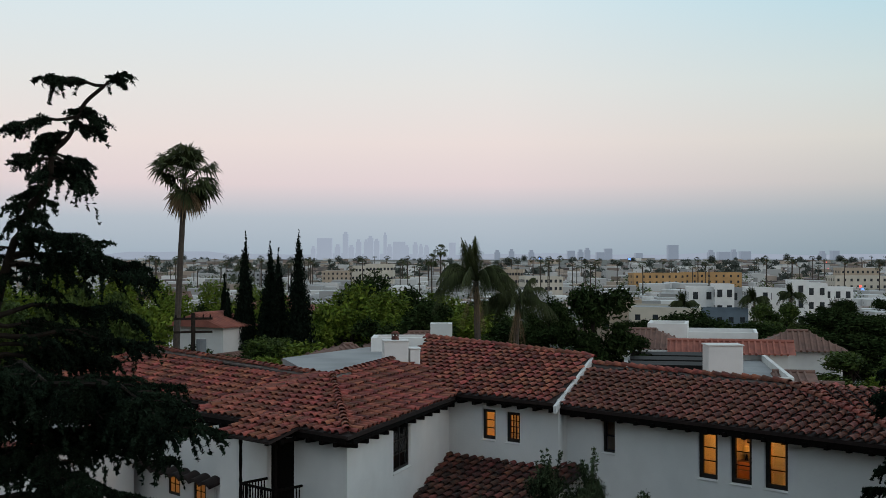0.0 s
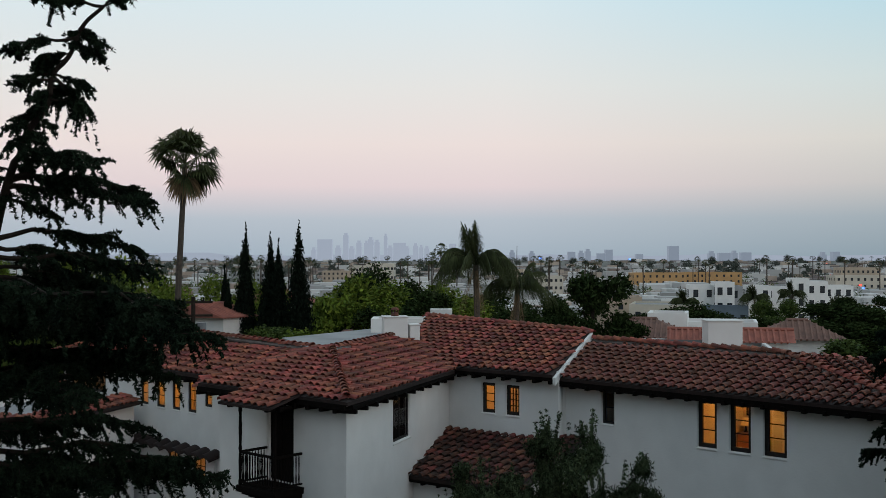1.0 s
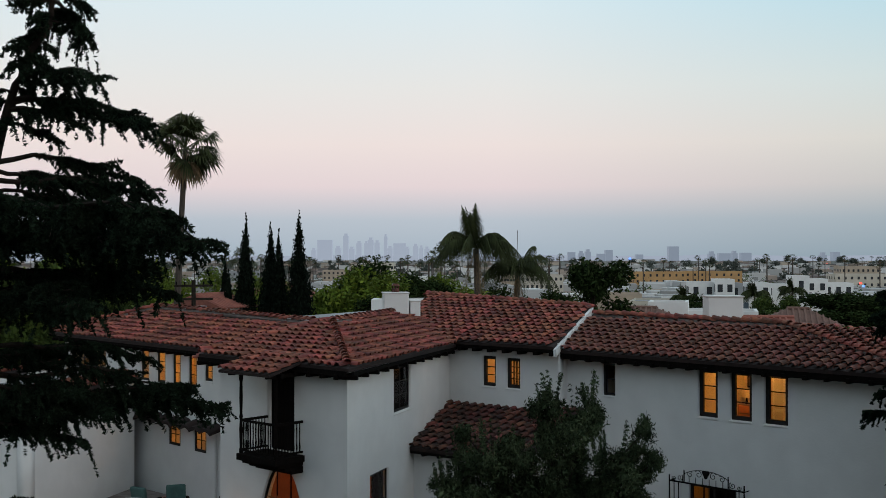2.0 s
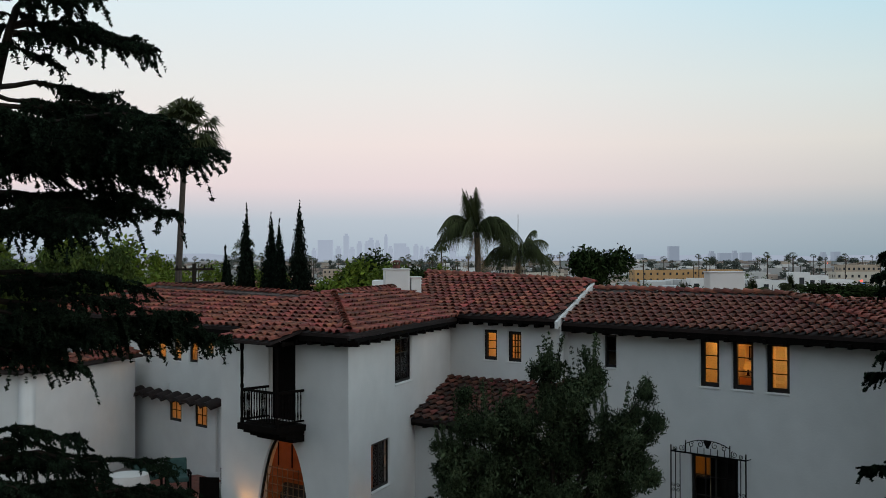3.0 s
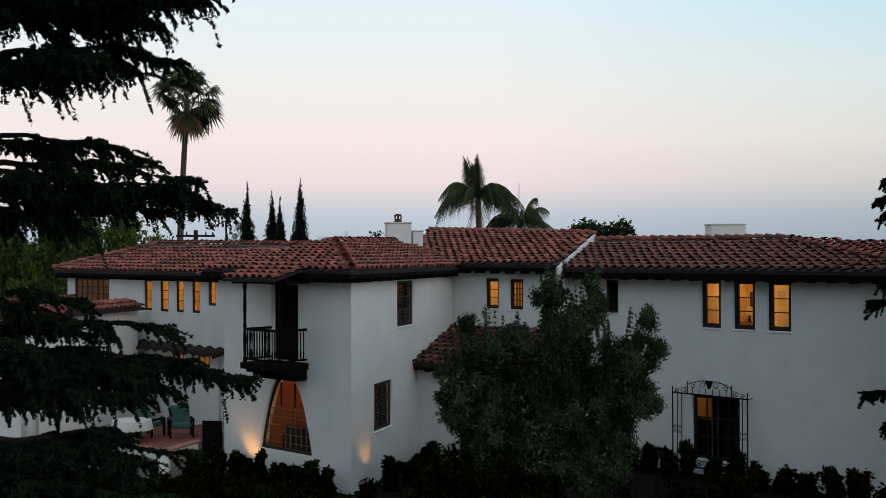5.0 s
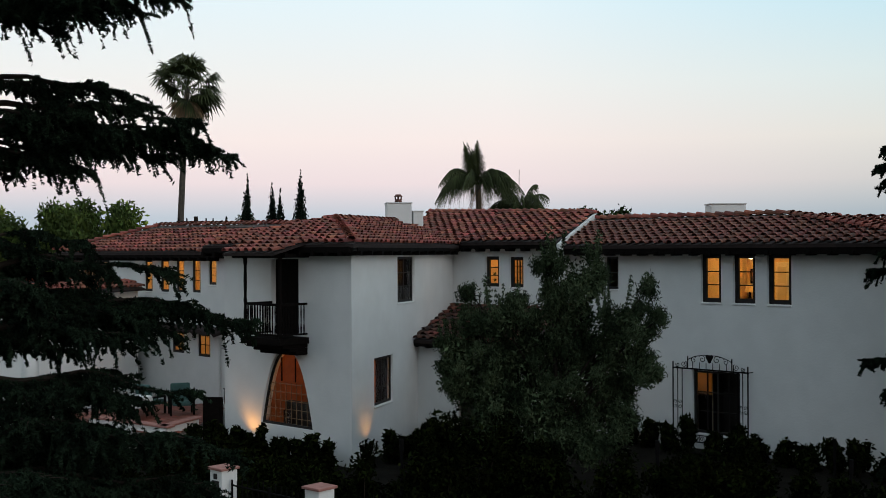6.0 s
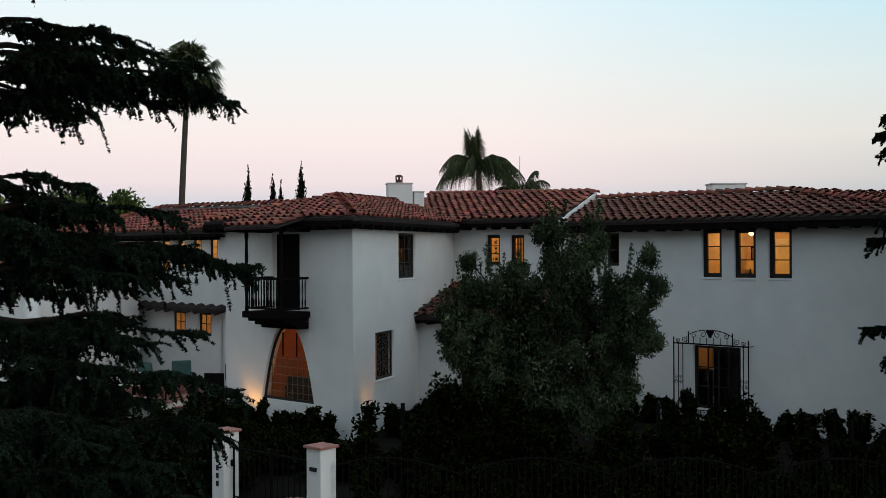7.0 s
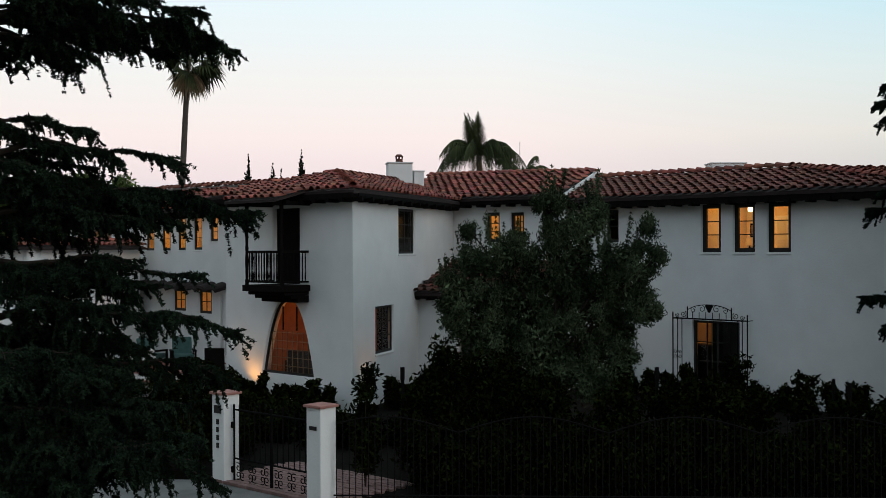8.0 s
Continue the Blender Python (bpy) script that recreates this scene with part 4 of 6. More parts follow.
for i in range(-12, 16):
    for j in range(-4, 26):
        c = Vector((-9.6, 33.3, TZ - 0.012)) + WL.u * (i * 0.3) - WL.n * (j * 0.3)
        if inside((c.x, c.y), outl) and len(LATER) < 290:
            LATER.append((terrace, [Matrix.Translation(c) @ Matrix.Rotation(math.atan2(WL.u.y, WL.u.x), 4, "Z")], TT, "floor_tile"))
for p, q in (((-10.9, 33.5), (-8.09, 31.49)), ((-8.09, 31.49), (-7.50, 33.2))):
    w = Wall(p, q)
    build_wall("wall", w, BASE, 0.56, [], terrace, thick=0.22, s0=0.004)
    box("coping", w.stand(w.len / 2 + 0.05, -0.11, 0.59), w.len + 0.14, 0.32, 0.06, CAPSTONE, terrace, bevel=0.015)
box("gate_leaf", Wall((-7.45, 33.3), (-6.75, 33.2)).stand(0.33, -0.1, 0.45), 0.62, 0.06, 1.5, DARKWOOD, terrace, "dark timber side gate")
stp = box("landing", WF.stand(0.0, -0.35, 0.92), 0.5, 0.5, 0.08, STUCCO_OLD, terrace)
bm = bmesh.new()
for k in range(4):
    a = WF.at(-0.22 + k * 0.13, -0.15, 0)
    tube(bm, [(a.x, a.y, 0.96), (a.x, a.y, 1.42 - 0.02 * k)], 0.013)
a, b = WF.at(-0.25, -0.15, 1.43), WF.at(0.2, -0.15, 1.36)
tube(bm, [a, b], 0.016)
part("handrail", bm, IRON, terrace)


def armchair(x, y, rz):
    t = thing("armchair", "dark green cushioned patio armchair on the terrace", "chair", at=(x, y, TZ))
    t.rotation_euler = (0, 0, radians(rz))
    c = mat("green_cushion", (0.05, 0.11, 0.10), (0.035, 0.08, 0.075), 0.9, 6) if "green_cushion" not in MATS else MATS["green_cushion"]
    box("seat", pose(0, 0, 0.38), 0.62, 0.62, 0.16, c, t, bevel=0.05)
    box("backrest", pose(0, 0.3, 0.68, -12), 0.62, 0.14, 0.6, c, t, bevel=0.05)
    for sx in (-0.36, 0.36):
        box("armrest", pose(sx, 0.02, 0.56), 0.09, 0.66, 0.06, DARKWOOD, t, bevel=0.02)
        for sy in (-0.28, 0.28):
            box("leg", pose(sx, sy, 0.265), 0.06, 0.06, 0.53, DARKWOOD, t, bevel=0.008)


armchair(-8.55, 35.4, 20)
armchair(-9.6, 35.6, 150)
tb = thing("patio_table", "low table under a pale cloth on the terrace", "table", at=(-9.9, 34.6, TZ))
bm = bmesh.new()
bmesh.ops.create_cone(bm, cap_ends=True, segments=28, radius1=0.66, radius2=0.6, depth=0.3, matrix=pose(0, 0, 0.52))
part("tablecloth", bm, STUCCO_OLD, tb)
bm = bmesh.new()
tube(bm, [(0, 0, 0), (0, 0, 0.4)], 0.06, 0.05, 10)
part("pedestal", bm, DARKWOOD, tb)

# added blocker: its dark front hides the lamplight from the lower panes
cab = thing("sideboard", "dark box added behind the grille window to block lamplight", "sideboard")
box("body", WR.stand(4.1, -0.75, 0.15), 1.9, 0.4, 2.3, DIM_IN, cab)
for ds in (-0.47, 0.47):
    box("door", WR.stand(4.1 + ds, -0.54, 0.15), 0.9, 0.02, 2.2, DARKWOOD, cab)

# ---- iron grille over the lower right window ----
grille = thing("window_grille", "projecting wrought iron window grille with scrolled crest", "grille")
G0, G1, GZ0, GZ1, GO = 4.18, 6.62, 0.0, 2.12, 0.28


def bar(pts, r, name="bar", parent=None, n=6):
    bm = bmesh.new()
    tube(bm, pts, r, r, n)
    return part(name, bm, IRON, parent or grille)


def scroll(c, u, r, turns, sgn, parent, rad=0.011, start=0.0):
    """A flat spiral in the plane of u and z."""
    pts = []
    for i in range(26):
        k = i / 25
        a = start + sgn * turns * 6.283 * k
        q = r * (1 - 0.8 * k)
        pts.append(Vector(c) + u * (math.cos(a) * q) + Vector((0, 0, math.sin(a) * q)))
    return bar(pts, rad, "scroll", parent, 5)


for s in (G0, G0 + 0.16, G0 + 0.31, G1 - 0.31, G1 - 0.16, G1):
    e = s in (G0, G1)
    bar([WR.at(s, GO, GZ0 - 0.1), WR.at(s, GO, GZ1 + (0.18 if e else 0.0))], 0.02 if e else 0.013)
for i in range(8):
    s = G0 + 0.45 + i * (G1 - G0 - 0.9) / 7
    bar([WR.at(s, GO, GZ1), WR.at(s, GO, GZ1 + 0.2)], 0.011)
    bar([WR.at(s, GO, GZ0), WR.at(s, GO, GZ0 + 0.2)], 0.011)
for z, r in ((GZ1, 0.024), (GZ0, 0.02), (GZ0 + 0.2, 0.014)):
    bar([WR.at(G0, GO, z), WR.at(G1, GO, z)], r)
    for s in (G0, G1):
        bar([WR.at(s, GO, z), WR.at(s, 0, z)], 0.014)
for s in (G0 + 0.5, G1 - 0.5):
    bar([WR.at(s, GO, GZ1), WR.at(s, GO, GZ1 + 0.36)], 0.018, "finial")
gc = (G0 + G1) / 2
for sg in (-1, 1):
    u = WR.u * sg
    scroll(WR.at(gc + sg * 0.24, GO, GZ1 + 0.30), u, 0.12, 1.3, 1, grille, start=0.6)
    scroll(WR.at(gc + sg * 0.52, GO, GZ1 + 0.26), u, 0.10, 1.3, -1, grille, start=2.4)
    scroll(WR.at(gc + sg * 0.86, GO, GZ1 + 0.13), u, 0.10, 1.4, 1, grille, start=2.2)
    scroll(WR.at(gc + sg * 1.06, GO, GZ1 + 0.09), u, 0.07, 1.4, -1, grille, start=0.5)
    for zz in (GZ0 + 1.0, GZ0 + 1.12):
        for q in (0.24, 0.08):
            scroll(WR.at(gc + sg * (1.22 - q), GO, zz), u, 0.06, 1.3, 1 if zz > 1.05 else -1, grille, 0.009)
    pts = [WR.at(gc + sg * (0.1 + 0.62 * k / 8), GO, GZ1 + 0.42 - 0.16 * (k / 8) ** 2) for k in range(9)]
    bar(pts, 0.012)
for i in range(9):
    scroll(WR.at(G0 + 0.2 + i * (G1 - G0 - 0.4) / 8, GO, GZ0 + 0.1), WR.u * (1 if i % 2 else -1), 0.075, 1.2, 1, grille, 0.01)
bm = bmesh.new()
for a, b, c in ((0, 0.34, 0.1), (-0.07, 0.38, 0.06), (0.07, 0.38, 0.06), (0, 0.25, 0.06)):
    bmesh.ops.create_icosphere(bm, subdivisions=2, radius=c, matrix=WR.stand(gc + a, GO, GZ1 + b) @ Matrix.Diagonal((1, 0.4, 1, 1)))
part("crest", bm, IRON, grille)

# ---- front gate, posts and fence ----
GATE = Wall((-4.32, 21.05), (-2.28, 19.25))


def gate_post(p, plates):
    t = thing("gate_post", "white stucco gate post with a red capstone", "gate post", "gate posts", at=(*p, -0.35))
    t.rotation_euler = (0, 0, math.atan2(GATE.u.y, GATE.u.x))
    box("shaft", pose(0, 0, 0.89), 0.37, 0.37, 1.78, STUCCO, t, bevel=0.02)
    box("capstone", pose(0, 0, 1.80), 0.45, 0.45, 0.05, CAPSTONE, t, bevel=0.012)
    for n, x, z, sx, sz in plates:
        box(n, pose(x, -0.195, z), sx, 0.025, sz, FRAME, t, bevel=0.004)
    return t


gate_post(xy(GATE.p), [("intercom", 0.0, 1.50, 0.2, 0.15), ("lamp_bracket", 0.0, 1.66, 0.09, 0.1)] + [("number_bar", 0.0, 1.26 - 0.15 * k, 0.06, 0.10) for k in range(4)])
gate_post(xy(GATE.q), [("letter_slot", 0.0, 1.42, 0.17, 0.07)])
gate = thing("gate", "black wrought iron double gate with scrolled lower panels", "gate")
ga, gb = 0.26, GATE.len - 0.26
gm = (ga + gb) / 2
for lo, hi in ((ga, gm - 0.02), (gm + 0.02, gb)):
    leaf = new("gate_leaf")
    leaf.parent = gate
    for z in (-0.22, 0.22, 1.15):
        bar([GATE.at(lo, 0, z), GATE.at(hi, 0, z)], 0.018, "rail", leaf)
    for s in (lo, hi):
        bar([GATE.at(s, 0, -0.28), GATE.at(s, 0, 1.25)], 0.022, "stile", leaf)
    n = 7
    for i in range(1, n):
        s = lo + (hi - lo) * i / n
        bar([GATE.at(s, 0, 0.22), GATE.at(s, 0, 1.22 + 0.12 * math.sin(math.pi * (s - ga) / (gb - ga)))], 0.011, "bar", leaf)
    for i in range(3):
        s = lo + (hi - lo) * (i + 0.5) / 3
        for sg in (-1, 1):
            scroll(GATE.at(s + sg * 0.06, 0, 0.06), GATE.u * sg, 0.09, 1.2, 1, leaf, 0.01, 1.0)
            scroll(GATE.at(s + sg * 0.06, 0, -0.09), GATE.u * sg, 0.09, 1.2, -1, leaf, 0.01, 5.2)
for z in (0.0, 0.85):
    box("hinge", GATE.stand(0.22, 0.0, z), 0.06, 0.06, 0.12, IRON, gate)
fence = thing("iron_fence", "black iron fence with swooping top rail", "fence")
FN = Wall((-2.05, 19.1), (10.5, 18.6))
for i in range(110):
    s = 0.05 + i * 0.113
    h = 1.05 + 0.28 * abs(math.sin(math.pi * s / 2.6 + 0.5))
    bar([FN.at(s, 0, -0.3), FN.at(s, 0, h)], 0.011, "picket", fence, 4)
bar([FN.at(0.05 + i * 0.113, 0, 1.0 + 0.28 * abs(math.sin(math.pi * (0.05 + i * 0.113) / 2.6 + 0.5))) for i in range(110)], 0.014, "top_rail", fence, 5)
bar([FN.at(0, 0, -0.1), FN.at(12.4, 0, -0.1)], 0.016, "bottom_rail", fence, 5)

# pavement, street and the pink path
bm = bmesh.new()
prism(bm, [(-40, 23.0, -0.26), (-40, 15.5, -0.26), (40, 13.0, -0.26), (40, 18.2, -0.26), (-2.0, 18.8, -0.26), (-4.6, 21.2, -0.26)], (0, 0, -0.3))
tagged(part("pavement", bm, PAVE), "grey concrete pavement", "pavement", kind="structure")
bm = bmesh.new()
prism(bm, [(-60, 15.4, -0.37), (-60, 4, -0.37), (60, 2, -0.37), (60, 12.9, -0.37)], (0, 0, -0.1))
tagged(part("road", bm, ASPHALT), "dark asphalt street", "road", kind="structure")
path = thing("garden_path", "pink brick paved garden path", "path", kind="structure")
PM = None
for i in range(16):
    for j in range(14):
        c = Vector((-3.3, 20.2, 0)) + GATE.u * ((j - 6.5) * 0.24 + (0.12 if i % 2 else 0)) - GATE.n * ((i - 1.2) * 0.14)
        if not (-4.6 < c.x < 0.6):
            continue
        if PM is None:
            bm = bmesh.new()
            add_box(bm, Matrix(), 0.228, 0.128, 0.06, 0.008)
            PM = bpy.data.meshes.new("paver")
            bm.to_mesh(PM)
            bm.free()
            PM.materials.append(PINKPAVE)
        LATER.append((path, [Matrix.Translation((c.x, c.y, -0.23 + random.gauss(0, 0.003))) @ Matrix.Rotation(math.atan2(GATE.u.y, GATE.u.x) + random.gauss(0, 0.01), 4, "Z")], PM, "paver"))
bm = bmesh.new()
prism(bm, [(-14, 24.5, -0.24), (-5.2, 21.9, -0.24), (-4.3, 21.4, -0.24), (-2.1, 19.5, -0.24), (12, 18.9, -0.24), (20, 26, -0.24), (6, 34.5, -0.24), (-0.5, 36, -0.24), (-2.6, 30, -0.24), (-7, 33, -0.24), (-14, 36, -0.24)], (0, 0, -0.3))
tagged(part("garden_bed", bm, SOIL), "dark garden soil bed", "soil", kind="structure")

# ---- shrubs ----
def shrub(x, y, z0, z1, r, seed, n=2600, leaf=0.055, material=None, label="dark leafy garden shrub", squash=1.0):
    g = np.random.default_rng(seed)
    t = thing("shrub", label, "shrub", "garden shrubs", at=(x, y, z0))
    h = z1 - z0
    cs = []
    for i in range(14):
        a, k = g.random() * 6.283, g.random()
        cs.append((math.cos(a) * r * 0.5 * g.random(), math.sin(a) * r * 0.5 * g.random(), 0.15 * h + k * 0.72 * h, r * (0.45 + 0.35 * g.random()) * (1 - 0.35 * k)))
    bm = bmesh.new()
    for i in range(4):
        tube(bm, [(0, 0, 0), (cs[i][0] * 0.5, cs[i][1] * 0.5, cs[i][2] * 0.6), cs[i][:3]], 0.02, 0.008, 4)
    part("stem", bm, BARK, t)
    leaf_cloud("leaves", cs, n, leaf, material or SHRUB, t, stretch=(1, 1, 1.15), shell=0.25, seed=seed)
    return t


rs = random.Random(4)
shrub(-1.58, 20.3, -0.25, 2.62, 0.42, 11, 3200)
shrub(-4.55, 22.7, -0.25, 2.0, 0.36, 12)
for i, (x, y, z, r) in enumerate(((-0.55, 21.0, 2.35, 0.55), (-0.05, 20.7, 2.75, 0.62), (0.6, 20.9, 2.45, 0.62), (1.3, 20.6, 2.1, 0.6), (2.0, 20.8, 1.7, 0.6), (2.8, 20.6, 1.65, 0.55), (3.25, 20.3, 2.1, 0.55),
                                  (3.95, 20.5, 1.75, 0.55), (4.6, 20.1, 1.95, 0.5), (5.15, 20.0, 2.4, 0.55), (5.75, 20.2, 1.75, 0.5), (6.5, 20.0, 2.1, 0.42), (7.2, 20.0, 1.45, 0.5), (7.8, 19.9, 1.6, 0.5), (8.5, 19.9, 1.7, 0.6))):
    shrub(x, y, -0.25, z, r, 20 + i, 3000)
    shrub(x + 0.2, y - 0.7, -0.25, 0.95 + 0.25 * rs.random(), 0.55, 60 + i, 2600, label="low dark hedge shrub along the fence")
for i in range(11):
    shrub(-5.3 - i * 0.55, 21.6 + 0.25 * i + rs.random() * 0.4, -0.25, 1.45 + 0.7 * rs.random(), 0.55, 90 + i, 2600, label="dark hedge shrub behind the pavement")
for i in range(10):
    q = WF.at(0.3 + i * 0.55, 0.55 + 0.25 * rs.random(), 0)
    shrub(q.x, q.y, -0.25, 0.35 + 0.4 * rs.random(), 0.3, 120 + i, 900, 0.09, label="spiky low plant at the wall base")
for i in range(12):
    q = WR.at(2.9 + i * 0.72, 0.65 + 0.3 * rs.random(), 0)
    shrub(q.x, q.y, -0.25, 0.35 + 0.5 * rs.random(), 0.42, 140 + i, 1200, 0.08, label="low dark plant at the wall base")
for i in range(6):
    q = WW.at(1.0 + i * 0.8, 0.7 + 0.2 * rs.random(), 0)
    shrub(q.x, q.y, -0.25, 0.25 + 0.4 * rs.random(), 0.38, 160 + i, 1000, 0.08, label="low dark plant at the wall base")

for i in range(26):
    q = FN.at(1.6 + 0.43 * i, -0.5 - 0.25 * rs.random(), 0)
    shrub(q.x, q.y, -0.25, 0.95 + 0.35 * rs.random(), 0.5, 400 + i, 3000, 0.05, label="low dark hedge shrub along the fence")
for x, y, z, r in ((-5.6, 24.0, 2.1, 0.45), (-5.0, 23.4, 2.0, 0.38), (-6.3, 24.5, 1.9, 0.5), (-4.7, 23.1, 1.5, 0.4)):
    shrub(x, y, -0.25, z, r, 700 + int(10 * y), 3600, 0.05, label="upright leafy shrub below the terrace wall")
for x, y, z, r in ((0.3, 24.6, 2.1, 0.8), (1.2, 24.2, 1.9, 0.8), (-0.4, 23.6, 2.0, 0.7), (2.0, 24.3, 1.5, 0.8), (5.2, 24.2, 1.5, 0.8), (6.0, 23.4, 1.6, 0.8)):
    shrub(x, y, -0.25, z, r, 540 + int(10 * x), 5200, 0.055, label="broad dark shrub under the olive tree")
for i in range(100):
    x = -6.5 + 16.5 * rs.random()
    y = 23.0 + 5.0 * rs.random()
    if WF.n.dot(Vector((x, y, 0)) - WF.p) < 0.8 or (-4.8 < x < -1.2 and y < 24.5):
        continue
    tall = rs.random()
    shrub(x, y, -0.25, 0.5 + 0.9 * tall if x > -0.6 else 0.05 + 0.3 * tall, 0.6 + 0.3 * rs.random(), 300 + i, 2200, 0.07, label="dark undergrowth shrub in the garden bed")

# ---- olive tree in front of the porch ----
olive = thing("olive_tree", "bushy grey-green olive tree in the front garden", "tree", at=(2.5, 25.6, -0.25))
bm = bmesh.new()
tube(bm, [(0.1, 0, 0), (0.0, 0.05, 0.6), (0.15, 0, 1.3), (0.0, 0, 2.2)], 0.2, 0.11, 9)
ol = [(-0.10, -0.10, 5.37, 0.37), (0.94, 0.02, 5.37, 0.28), (0.68, -0.05, 4.92, 0.46), (0.03, 0.04, 4.72, 0.39), (0.29, 0.13, 4.15, 0.83), (1.26, -0.43, 4.08, 0.60), (-1.27, -0.49, 4.21, 0.51), (-1.91, 0.34, 3.95, 0.51), (-0.68, -0.24, 3.82, 0.64), (-2.37, -0.11, 3.43, 0.46), (-2.43, 0.20, 2.85, 0.44), (-1.72, -0.03, 3.15, 0.74), (1.91, 0.13, 3.35, 0.46), (2.17, -0.01, 2.85, 0.33), (-1.98, 0.06, 4.85, 0.15), (-0.88, -0.14, 4.70, 0.18)]
ol += [(-0.62, 0.13, 3.10, 0.87), (0.42, 0.37, 3.29, 0.92), (1.33, 0.02, 3.29, 0.78), (2.17, 0.10, 4.92, 0.20), (1.97, 0.07, 4.45, 0.22), (2.36, -0.17, 4.25, 0.18), (2.10, 0.10, 3.82, 0.30), (1.64, 0.04, 4.08, 0.32), (-1.27, -0.20, 2.32, 0.74), (-0.30, -0.47, 2.20, 0.83), (0.80, 0.37, 2.32, 0.74), (1.58, -0.01, 2.55, 0.41), (-2.11, 0.09, 2.45, 0.41)]
ol += [(-1.6, -0.3, 1.7, 0.6), (-0.8, -0.5, 1.4, 0.7), (0.1, -0.6, 1.5, 0.7), (0.9, -0.5, 1.5, 0.65), (1.5, -0.2, 1.9, 0.45)]
for c in ol:
    tube(bm, [(0.05, 0, 1.2), (c[0] * 0.45, c[1] * 0.5, 1.4 + (c[2] - 1.4) * 0.6), c[:3]], 0.05, 0.012, 5)
part("trunk", bm, BARK, olive)
gs = np.random.default_rng(21)
for i in range(110):
    c = ol[int(gs.integers(0, 10))]
    a = gs.random() * 6.283
    bx, by, bz, ln = c[0] + 0.6 * c[3] * math.cos(a), c[1] + 0.5 * c[3] * math.sin(a), c[2] + 0.7 * c[3], 0.3 + 0.6 * gs.random()
    for j in range(7):
        ol.append((bx + 0.12 * j / 7 * math.cos(a), by, bz + ln * j / 7, 0.05))
leaf_cloud("shoot", ol[-770:], 9000, 0.045, OLIVE, olive, shell=0.0, droop=-0.6, seed=18, narrow=0.25)
ol = ol[:-770]
clumps = []
for c in ol:
    for k in range(4 + int(14 * c[3])):
        v = gs.normal(size=3)
        v /= np.linalg.norm(v)
        q = c[3] * (0.55 + 0.5 * gs.random())
        clumps.append((c[0] + v[0] * q, c[1] + v[1] * q, c[2] + v[2] * q, 0.10 + 0.20 * c[3] * gs.random() + 0.06))
leaf_cloud("crown", clumps, 130000, 0.05, OLIVE, olive, stretch=(1, 1, 1.25), shell=0.2, droop=0.9, seed=8, narrow=0.24, fray=0.6)
leaf_cloud("inner_leaves", ol, 26000, 0.06, OLIVE, olive, stretch=(0.8, 0.8, 0.8), shell=0.1, seed=9, narrow=0.4)


